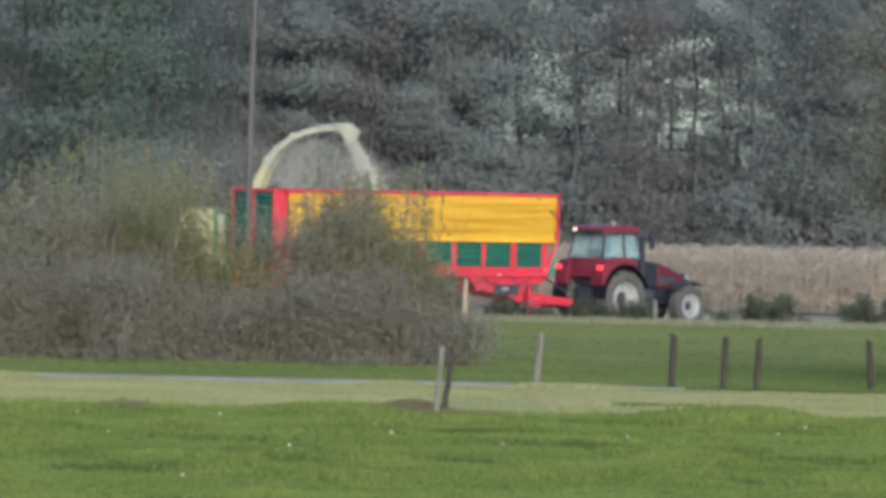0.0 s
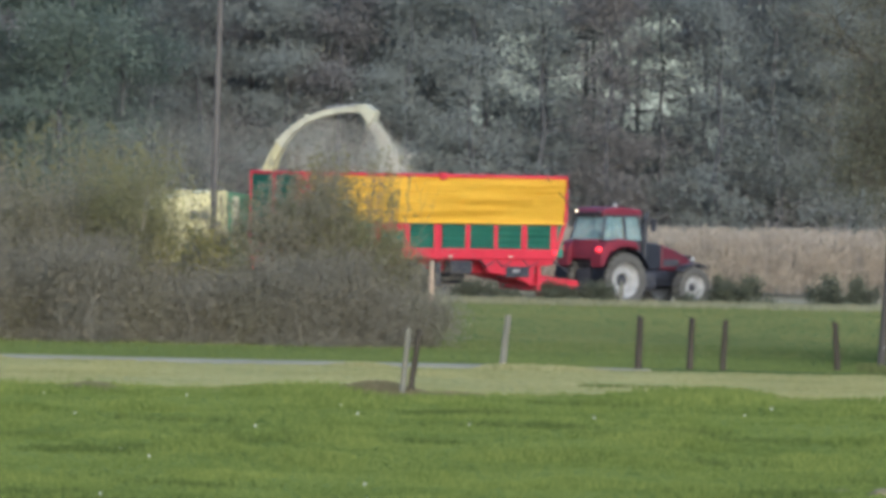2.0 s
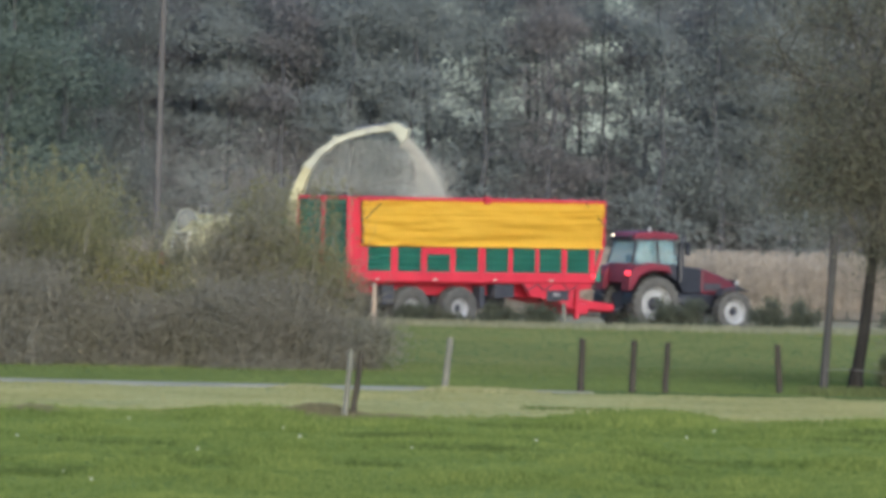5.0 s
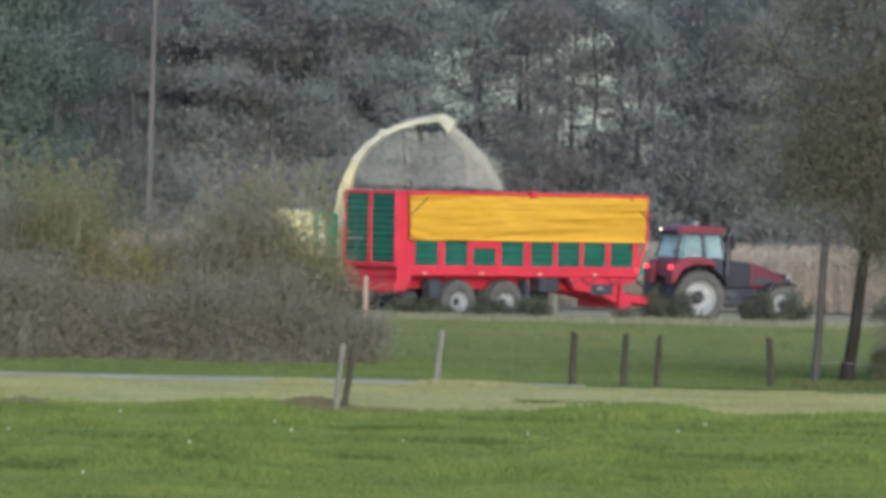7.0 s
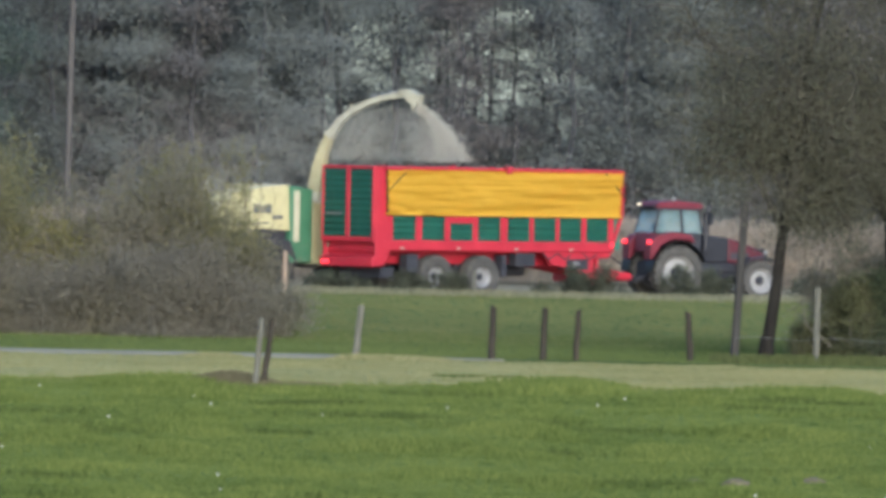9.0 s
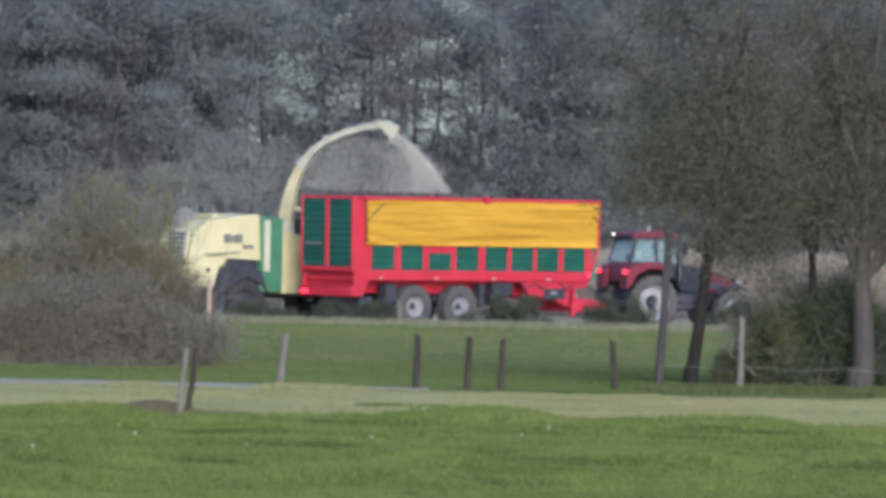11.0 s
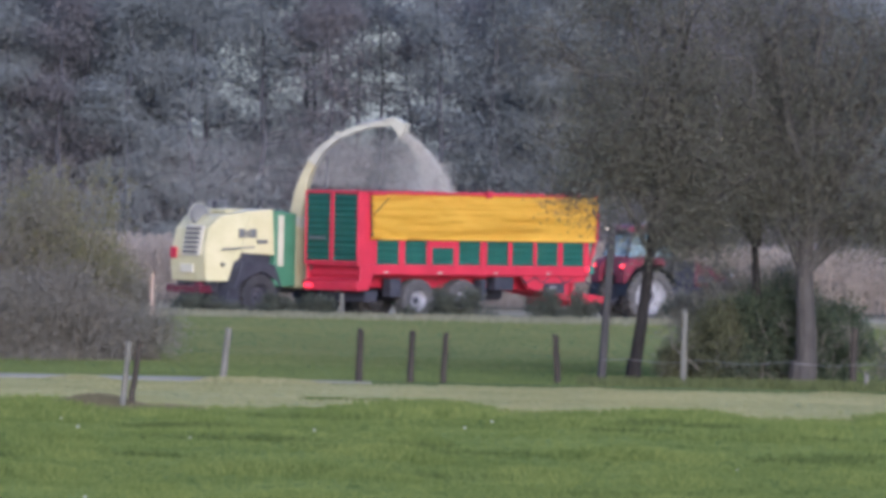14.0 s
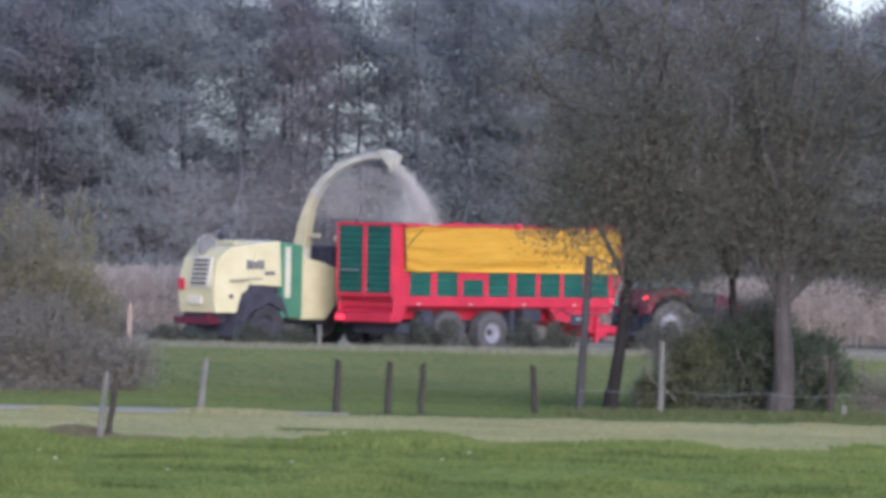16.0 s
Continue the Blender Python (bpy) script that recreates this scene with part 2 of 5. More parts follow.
def again(ob, m, parent=None):
    """The same part once more, on the same mesh."""
    o = ob.copy()
    scene.collection.objects.link(o)
    o.parent = parent or ob.parent
    o.matrix_basis = m
    return o


def box(bm, x0, x1, y0, y1, z0, z1, bevel=0.02, turn=None):
    made = bmesh.ops.create_cube(bm, size=1.0)["verts"]
    c = Vector(((x0 + x1) / 2, (y0 + y1) / 2, (z0 + z1) / 2))
    for v in made:
        v.co = Vector((v.co.x * (x1 - x0), v.co.y * (y1 - y0), v.co.z * (z1 - z0)))
        if turn:
            v.co = turn.to_3x3() @ v.co
        v.co += c
    if bevel:
        edges = list({e for v in made for e in v.link_edges})
        bmesh.ops.bevel(bm, geom=edges, offset=bevel, segments=2, affect="EDGES", profile=0.5)
    return bm


def boxes(*rows, bevel=0.02):
    bm = bmesh.new()
    for r in rows:
        box(bm, *r, bevel=bevel)
    return bm


def slab(outline, y0, y1, bevel=0.03):
    """A side outline of (x, z) points, made solid from y0 to y1."""
    bm = bmesh.new()
    a = [bm.verts.new((x, y0, z)) for x, z in outline]
    c = [bm.verts.new((x, y1, z)) for x, z in outline]
    bm.faces.new(a)
    bm.faces.new(c[::-1])
    k = len(a)
    for i in range(k):
        bm.faces.new((a[(i + 1) % k], a[i], c[i], c[(i + 1) % k]))
    bmesh.ops.recalc_face_normals(bm, faces=bm.faces)
    if bevel:
        bmesh.ops.bevel(bm, geom=list(bm.edges), offset=bevel, segments=2, affect="EDGES", profile=0.5)
    return bm


def lathe(profile, segs=32, bm=None, at=(0, 0, 0)):
    """A closed profile of (radius, y) turned round the y axis."""
    bm = bm or bmesh.new()
    rings = []
    for i in range(segs):
        a = math.tau * i / segs
        rings.append([bm.verts.new((at[0] + r * math.cos(a), at[1] + y, at[2] + r * math.sin(a))) for r, y in profile])
    k = len(profile)
    for i in range(segs):
        p, q = rings[i], rings[(i + 1) % segs]
        for j in range(k):
            bm.faces.new((p[j], p[(j + 1) % k], q[(j + 1) % k], q[j]))
    bmesh.ops.recalc_face_normals(bm, faces=bm.faces)
    return bm


def rod(bm, p, q, r0, r1=None, sides=8):
    """A round bar from p to q."""
    p, q = Vector(p), Vector(q)
    m = (q - p).to_track_quat("Z", "Y").to_matrix()
    r1 = r0 if r1 is None else r1
    a = [bm.verts.new(p + m @ Vector((r0 * math.cos(math.tau * i / sides), r0 * math.sin(math.tau * i / sides), 0))) for i in range(sides)]
    c = [bm.verts.new(q + m @ Vector((r1 * math.cos(math.tau * i / sides), r1 * math.sin(math.tau * i / sides), 0))) for i in range(sides)]
    for i in range(sides):
        bm.faces.new((a[i], a[(i + 1) % sides], c[(i + 1) % sides], c[i]))
    bm.faces.new(a[::-1])
    bm.faces.new(c)
    return bm


def thing(name, m, label, category, group="", kind=""):
    ob = tagged(new(name), label, category, group, kind)
    ob.matrix_world = m
    return ob


# ---- the ground ----
def rise(x, y):
    """Height of the land: nearly flat, gently uneven, a little lower where the machines drive."""
    z = 0.055 * (noise.noise(Vector((x * 0.09, y * 0.05, 1.0))) + 0.9 * noise.noise(Vector((x * 0.4, y * 0.2, 4.0))))
    z *= min(1.0, max(0.0, (170 - y) / 20)) if y > 150 else 1.0
    k = min(1.0, max(0.0, (y - 242) / 4))
    return z - 0.25 * k * k * (3 - 2 * k)


def ground():
    ys = [-4000, -800, -150, -20] + [20 * i for i in range(5)] + [88 + 0.8 * i for i in range(110)] + [177 + 3 * i for i in range(21)]
    ys += [240 + 1.0 * i for i in range(14)] + [258, 270, 290, 320, 360, 420, 520, 800, 1600, 4500]
    xs = [-4000, -800, -160, -50, -30] + [-22 + 0.7 * i for i in range(64)] + [26, 34, 50, 160, 800, 4000]
    verts = [(x, y, rise(x, y)) for y in ys for x in xs]
    w = len(xs)
    faces = [(j * w + i, j * w + i + 1, (j + 1) * w + i + 1, (j + 1) * w + i) for j in range(len(ys) - 1) for i in range(w - 1)]
    ob = raw("ground", verts, faces, GROUND)
    ob.data.polygons.foreach_set("use_smooth", [True] * len(faces))
    tagged(ob, "green meadow with a paler mown verge and stubble behind", "meadow", kind="structure")
    # narrow gravel lane across the meadow
    rng = random.Random(3)
    verts, faces = [], []
    for i in range(58):
        x = -34 + 0.65 * i
        fade = 1.0 if x < -0.5 else max(0.05, 1 - (x + 0.5) / 5.0)
        mid = 166.3 + 0.25 * math.sin(x * 0.3)
        for k, s in enumerate((-1, -0.5, 0.5, 1)):
            verts.append((x, mid + s * 1.25 * fade * rng.uniform(0.85, 1.1), 0.012 + (0.04 * fade if abs(s) < 1 else -0.03)))
    for i in range(57):
        for k in range(3):
            faces.append((4 * i + k, 4 * i + 4 + k, 4 * i + 5 + k, 4 * i + 1 + k))
    tagged(raw("road", verts, faces, GRAVEL), "narrow pale grey gravel lane through the meadow", "lane", kind="structure")


ground()


# ---- plants ----
class Plant:
    """Collects limbs as thin tubes and leaves as small folded blades."""

    def __init__(self, seed):
        self.rng = random.Random(seed)
        self.v, self.f, self.lv, self.lf, self.ends = [], [], [], [], []

    def tube(self, pts, r0, r1, sides=4):
        base = len(self.v)
        k = len(pts)
        for i, p in enumerate(pts):
            d = (pts[min(i + 1, k - 1)] - pts[max(i - 1, 0)]).normalized()
            a = d.orthogonal().normalized()
            c = d.cross(a)
            r = r0 + (r1 - r0) * i / (k - 1)
            for j in range(sides):
                t = math.tau * j / sides
                self.v.append(p + (a * math.cos(t) + c * math.sin(t)) * r)
        for i in range(k - 1):
            for j in range(sides):
                n = (j + 1) % sides
                self.f.append((base + i * sides + j, base + i * sides + n, base + (i + 1) * sides + n, base + (i + 1) * sides + j))

    def limb(self, p, d, length, r, level, split=3, droop=0.0, wander=0.25, shrink=0.68):
        rng = self.rng
        pts, q, e = [p], p.copy(), d.normalized()
        steps = 5 if level > 1 else 3
        for i in range(steps):
            e = (e + Vector((rng.gauss(0, wander), rng.gauss(0, wander), rng.gauss(0, wander) - droop))).normalized()
            q = q + e * length / steps
            pts.append(q)
        self.tube(pts, r, r * 0.5, 6 if level > 2 else 4 if level > 1 else 3)
        if level <= 1:
            self.ends.extend(pts[1:])
        if level == 0:
            return
        for _ in range(split):
            k = rng.randint(max(1, steps - 3), steps)
            o = e.orthogonal()
            o.rotate(Matrix.Rotation(rng.uniform(0, math.tau), 3, e))
            side = (e * rng.uniform(0.3, 0.9) + o.normalized() * rng.uniform(0.5, 1.0)).normalized()
            self.limb(pts[k], side, length * shrink * rng.uniform(0.75, 1.2), r * 0.5, level - 1, split, droop, wander, shrink)

    def leaf(self, p, size, lit=0.5):
        """One leaf; its face tends to turn up and towards the open meadow."""
        rng = self.rng
        face = Vector((rng.gauss(0, 1), rng.gauss(-lit, 1), rng.gauss(lit * 0.8, 1))).normalized()
        a = face.orthogonal()
        a.rotate(Matrix.Rotation(rng.uniform(0, math.tau), 3, face))
        a.normalize()
        c = face.cross(a)
        s = size * rng.uniform(0.6, 1.35)
        k = len(self.lv)
        self.lv += [p - a * s, p + c * s * 0.45, p + a * s, p - c * s * 0.4 + a.cross(c) * s * 0.25]
        self.lf.append((k, k + 1, k + 2, k + 3))

    def needle(self, p, size, lit=0.5):
        """A small three-cornered spray of foliage, lying nearly level."""
        rng = self.rng
        face = Vector((rng.gauss(0, 0.8), rng.gauss(-lit, 0.8), rng.gauss(lit, 0.8))).normalized()
        a = face.orthogonal()
        a.rotate(Matrix.Rotation(rng.uniform(0, math.tau), 3, face))
        a.normalize()
        s, k = size * rng.uniform(0.6, 1.35), len(self.lv)
        self.lv += [p - a * s, p + a * s, p + face.cross(a) * s * 0.9]
        self.lf.append((k, k + 1, k + 2))

    def leaves(self, count, size, spread, keep=None):
        for _ in range(count):
            p = self.rng.choice(self.ends) + Vector([self.rng.gauss(0, spread) for _ in range(3)])
            if p.z > 0.05 and (keep is None or keep(p)):
                self.needle(p, size)

    def made(self, name, m, label, category, bark, leaf, group="", woods="trunk", green="crown"):
        ob = thing(name, m, label, category, group)
        raw(woods, self.v, self.f, bark, ob)
        raw(green, self.lv, self.lf, leaf, ob)
        return ob


def forest_tree(seed, height, radius, leaf, count, low=0.12, pointed=0.5, thin=None):
    """A tall far woodland tree: straight trunk, many side limbs, leaf clumps with gaps."""
    p = Plant(seed)
    rng = p.rng
    top = Vector((rng.gauss(0, 0.3), rng.gauss(0, 0.3), height))
    trunk = [Vector((0, 0, -0.2)) + (top - Vector((0, 0, -0.2))) * (i / 7) + Vector((rng.gauss(0, 0.12), rng.gauss(0, 0.12), 0)) * (0 < i < 7) for i in range(8)]
    p.tube(trunk, 0.16, 0.04, 7)
    for i in range(34):
        u = low + (1 - low) * (i + rng.random()) / 34
        k = min(6, int(u * 7))
        base = trunk[k].lerp(trunk[k + 1], u * 7 - k)
        a = rng.uniform(0, math.tau)
        reach = radius * (1 - pointed * u) * rng.uniform(0.55, 1.15)
        p.limb(base, Vector((math.cos(a), math.sin(a), rng.uniform(0.0, 0.6))), reach, 0.07 * (1.1 - u), 1, 2, 0.02, 0.2, 0.5)
    # clumps gather round a part of the limb ends in level sprays; an open tree is thinner at half height
    clumps = rng.sample(p.ends, max(8, int(len(p.ends) * 0.95)))
    for _ in range(count):
        q = rng.choice(clumps) + Vector((rng.gauss(0, 0.6), rng.gauss(0, 0.6), rng.gauss(0, 0.28)))
        if thin and thin[0] < q.z / height < thin[1] and rng.random() < thin[2]:
            continue
        p.needle(q, 0.096, 1.2)
    return p


def forest():
    rng = random.Random(11)
    kinds = []
    looks = (("dark grey-green woodland tree standing in a dense row, haze painted into its leaves", LEAF_FAR), ("brownish bare-twigged woodland tree in the row, haze painted into its leaves", LEAF_FAR_BROWN),
             ("dark green woodland tree in the row, haze painted into its leaves", LEAF_FAR_GREEN))
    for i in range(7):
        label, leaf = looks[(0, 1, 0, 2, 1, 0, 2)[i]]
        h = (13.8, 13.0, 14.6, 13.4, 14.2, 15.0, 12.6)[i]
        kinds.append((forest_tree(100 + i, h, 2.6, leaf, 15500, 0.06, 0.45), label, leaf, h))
    for i in range(3):
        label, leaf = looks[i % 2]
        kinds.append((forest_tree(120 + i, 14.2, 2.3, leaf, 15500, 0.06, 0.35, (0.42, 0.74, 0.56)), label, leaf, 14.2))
    first = {}
    for row, (y, step) in enumerate(((338, 2.6), (346, 2.9), (356, 3.3), (370, 3.6))):
        x = -32.0 + row
        while x < 36:
            k = rng.choice((0, 1, 2, 4, 5))
            if -2.8 < x * 345 / y < 10.2:
                k = rng.randrange(7, 10)
            if row == 3 and -2.8 < x * 345 / y < 10.2:
                x += step
                continue
            if x < -14 and row == 0 and rng.random() < 0.6:
                k = rng.choice((3, 6))
            # a notch in the skyline
            near = abs(x * 345 / y - 7.0)
            tall = 4.4 + (rng.uniform(12.95, 14.3) - 4.4) * y / 345
            tall = 4.4 + 7.7 * y / 345 if near < 0.95 else 4.4 + (rng.uniform(11.0, 13.0) - 4.4) * y / 345 if x * 345 / y > 26.2 else tall
            s = tall / kinds[k][3]
            m = pose(x, y + rng.uniform(-1.5, 1.5), -0.1, 0, 0, rng.uniform(0, 360)) @ Matrix.Diagonal((s, s, s, 1))
            if k not in first:
                p, label, leaf, _ = kinds[k]
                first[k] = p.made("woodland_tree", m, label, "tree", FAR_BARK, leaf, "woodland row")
            else:
                o = copy_thing(first[k], m)
                o.matrix_world = m
            # thinner in the middle, where the sky glitters through
            x += step * rng.uniform(0.75, 1.25) * (1.0 if row == 0 else 0.9 if -2.5 < x < 10.5 else 0.76)
    for x, y in ((11.2, 351), (-6.3, 342), (-5.2, 350), (3.2, 349), (-9.5, 349)):
        m = pose(x, y, -0.1, 0, 0, 77 * x) @ Matrix.Diagonal((1.1, 1.1, 1.06, 1))
        copy_thing(first[0], m).matrix_world = m
    for x, y, s in ((-20.5, 312, 1.0), (-17.6, 309, 1.03), (-15.4, 313, 0.94), (-23, 310, 1.0)):
        m = pose(x, y, -0.1, 0, 0, x * 40) @ Matrix.Diagonal((s * 1.1, s * 1.1, s, 1))
        o = copy_thing(first[3], m)
        o.matrix_world = m
        tagged(o, "large dark green tree standing before the wood, haze painted into its leaves", group="trees before the wood")
    # undergrowth at the foot of the wood
    p = Plant(55)
    for i in range(60000):
        x, u = rng.uniform(-34, 38), rng.random()
        p.needle(Vector((x, 334 + rng.uniform(-1, 3) + 6 * u, 5.2 * u * u + rng.uniform(0, 0.7 + 1.2 * abs(noise.noise(Vector((x * 0.4, u * 3, 2))))))), 0.11, 0.8)
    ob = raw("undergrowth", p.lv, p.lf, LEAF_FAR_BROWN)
    tagged(ob, "dark undergrowth at the foot of the wood, haze painted into its leaves", "undergrowth", kind="stuff")


forest()


def bush(seed, x, y, height, radius, leaves, leaf=None, label="", size=0.038, spread=0.17, girth=9.0):
    p = Plant(seed)
    rng = p.rng
    for _ in range(int(9 + radius * 5)):
        a, off = rng.uniform(0, math.tau), rng.uniform(0, radius * 0.55)
        base = Vector((math.cos(a) * off, math.sin(a) * off, -0.05))
        out = rng.uniform(0.1, 0.75)
        p.limb(base, Vector((math.cos(a) * out, math.sin(a) * out, 1)), height * rng.uniform(0.38, 0.62), 0.03, 3, 3, 0.0, 0.16, 0.6)
    # keep the lot inside the height
    top = max(v.z for v in p.v)
    s = height / top
    for q in p.v:
        q.z *= s
    p.ends = [Vector((q.x, q.y, q.z * s)) for q in p.ends]
    def inside(q):
        return q.z < height * rng.uniform(0.72, 1.06) and math.hypot(q.x, q.y) < girth * (1.3 - 0.7 * q.z / height) * rng.uniform(0.55, 1.2)
    p.leaves(int(leaves * 1.2), size, spread, inside)
    p.ends = [q for q in p.ends if q.z > 0.55 * height] or p.ends
    p.leaves(int(leaves * 0.9), size, spread, inside)
    # a dense low skirt of leaves
    for _ in range(int(leaves * 0.5)):
        a, u = rng.uniform(0, math.tau), rng.random() ** 0.5
        dome = 0.12 + 0.5 * height * (1 - u * u) * rng.uniform(0.5, 1.2)
        p.needle(Vector((math.cos(a) * radius * u * 1.05, math.sin(a) * radius * u * 1.05, rng.random() ** 1.2 * dome)), size)
    ob = p.made("bush", pose(x, y, 0), label, "bush", TWIG, leaf or LEAF_BUSH, "bushes beside the lane", "stem", "foliage")
    return ob


def shoots(seed, x0, x1, y, count, top, leaf, label, per=70, size=0.045):
    """Upright leafy shoots over a hedge; top gives their height along it."""
    p = Plant(seed)
    rng = p.rng
    for _ in range(count):
        x = rng.uniform(x0, x1) - (x0 + x1) / 2
        h = top((x - x0 + (x0 + x1) / 2) / (x1 - x0)) * rng.uniform(0.8, 1.06)
        lean, q = rng.gauss(0, 0.10), Vector((x, rng.uniform(-0.5, 0.5), -0.05))
        pts = [q]
        for i in range(6):
            q = q + Vector((lean * h / 6 + rng.gauss(0, 0.03), rng.gauss(0, 0.03), h / 6))
            pts.append(q)
        p.tube(pts, 0.022, 0.006, 4)
        for _ in range(per):
            u = 6 * (1 - rng.random() ** 1.5 * 0.62)
            k = min(5, int(u))
            w = 0.05 + 0.13 * (1 - u / 6) / 0.5
            p.leaf(pts[k].lerp(pts[k + 1], u - k) + Vector((rng.gauss(0, w), rng.gauss(0, w), rng.gauss(0, 0.06))), size)
    return p.made("bush", pose((x0 + x1) / 2, y, 0), label, "bush", TWIG, leaf, "bushes beside the lane", "stem", "foliage")


def bushes():
    up = "bush of upright leafy olive shoots above the hedge"
    shoots(251, -5.75, -2.5, 184.2, 60, lambda u: 3.35 + 1.2 * math.sin(math.pi * min(1.0, 0.25 + 0.85 * (1 - u))), LEAF_OLIVE, up)
    shoots(252, -5.6, -3.6, 184.9, 34, lambda u: 4.5 - 0.5 * u, LEAF_BUSH, "tall grey-brown bush of upright thin shoots", 110)
    shoots(253, -12.4, -8.1, 185.4, 46, lambda u: 4.3 + 0.75 * math.sin(math.pi * u), LEAF_OLIVE, up, 80)
    shoots(254, -14.5, -11.5, 185.0, 30, lambda u: 4.2, LEAF_BUSH, "tall grey-brown bush of upright thin shoots", 90)
    shoots(255, -8.0, -6.5, 183.2, 16, lambda u: 2.5 + 0.3 * u, LEAF_YELLOW, "low bush with yellowing leaves in a gap of the hedge", 90)
    bare = "low bare grey-twigged bush at the foot of taller ones"
    grey, olive = "grey-brown twiggy autumn bush, thinly leaved, beside the lane", "tall bush with yellow-olive leaves thinning at its top"
    for i, (x, y, h, r, n, leaf, label) in enumerate((
            (-13.4, 185, 4.1, 1.7, 9000, LEAF_BUSH, grey), (-11.9, 184, 4.0, 1.6, 9000, LEAF_BUSH, grey), (-10.6, 186, 4.3, 1.5, 8000, LEAF_BUSH, grey),
            (-9.3, 184, 4.9, 1.3, 9000, LEAF_OLIVE, olive), (-8.5, 186, 4.1, 0.9, 5000, LEAF_OLIVE, olive), (-7.5, 183.5, 1.9, 1.0, 5000, LEAF_BUSH, grey),
            (-6.7, 184, 1.95, 0.9, 4500, LEAF_OLIVE, olive), (-5.3, 185, 3.7, 0.7, 7000, LEAF_BUSH, grey), (-6.3, 184.5, 3.6, 0.7, 1300, LEAF_OLIVE, olive), (-4.75, 184, 4.5, 0.9, 15000, LEAF_BUSH, grey),
            (-4.05, 184.6, 4.5, 0.9, 15000, LEAF_OLIVE, olive), (-3.35, 184, 3.6, 0.85, 12000, LEAF_OLIVE, olive), (-2.8, 183.5, 2.6, 0.7, 7000, LEAF_BUSH, grey), (-2.05, 182.3, 1.3, 0.45, 3000, LEAF_BUSH, grey),
            (-13.0, 181.5, 2.5, 1.3, 8000, LEAF_GREY, bare), (-11.4, 182.2, 1.7, 1.2, 7000, LEAF_BUSH, grey), (-9.9, 181.5, 2.6, 1.3, 9000, LEAF_GREY, bare), (-8.5, 182, 1.5, 1.0, 6000, LEAF_BUSH, grey),
            (-7.3, 181.8, 1.8, 1.1, 7000, LEAF_GREY, bare), (-5.9, 182.2, 1.6, 1.1, 6500, LEAF_BUSH, grey), (-4.7, 181.5, 2.3, 1.2, 8500, LEAF_GREY, bare), (-3.3, 181.9, 1.6, 1.0, 6500, LEAF_GREY, bare))):
        bush(200 + i, x, y, h, r, n, leaf, label, spread=0.3 if y < 183 else 0.19, girth=r * 1.75 if x > -5 and y > 183 else 9.0)


bushes()


def big_tree(seed, x, y, base_r, fork, lean, heads, leaves, label, spread=0.3, size=0.037, bark=None):
    """A field tree: leaning trunk, long limbs to each of the heads, a ragged crown."""
    p = Plant(seed)
    rng = p.rng
    trunk = []
    for i in range(7):
        u = i / 6
        trunk.append(Vector((lean[0] * u * u + 0.09 * math.sin(u * 5 + seed), lean[1] * u, -0.1 + (fork + 0.1) * u)))
    p.tube(trunk, base_r, base_r * 0.62, 10)
    # flared foot
    p.tube([Vector((0, 0, -0.1)), Vector((0, 0, 0.2)), Vector((0.01, 0, 0.55))], base_r * 1.35, base_r, 10)
    top = trunk[-1]
    lead = [top + Vector((0.1 * k + 0.08 * math.sin(k * 1.7 + seed), 0.05 * k, 0.75 * k)) for k in range(6)]
    p.tube(lead, base_r * 0.6, 0.04, 8)
    p.tube([top, top + Vector((-0.35, 0, 0.6)), top + Vector((-0.55, 0, 1.5)), top + Vector((-1.0, 0, 2.4))], base_r * 0.42, 0.03, 7)
    stem_v, stem_f = list(p.v), list(p.f)
    p.v, p.f = [], []
    for hx, hy, hz, r in heads:
        start = trunk[rng.randint(4, 6)]
        goal = Vector((hx, hy, hz))
        pts = [start.lerp(goal, k / 5) + Vector((rng.gauss(0, 0.14), rng.gauss(0, 0.14), 0.5 * math.sin(math.pi * k / 5) + rng.gauss(0, 0.1))) * (0 < k < 5) for k in range(6)]
        p.tube(pts, base_r * 0.42, 0.035, 6)
        for k in range(2, 6):
            for _ in range(3):
                d = Vector((rng.gauss(0, 1), rng.gauss(0, 1), rng.gauss(0.15, 0.7)))
                p.limb(pts[k], d, r * rng.uniform(0.5, 0.95), 0.03, 2, 3, 0.03, 0.3, 0.62)
    p.leaves(int(leaves * 2.6), size, spread)
    ob = p.made("field_tree", pose(x, y, 0), label, "tree", LIMB, LEAF_TREE, "trees at the meadow's edge", "branchwork")
    raw("trunk", stem_v, stem_f, bark or BARK, ob, "rough-barked trunk")
    return ob


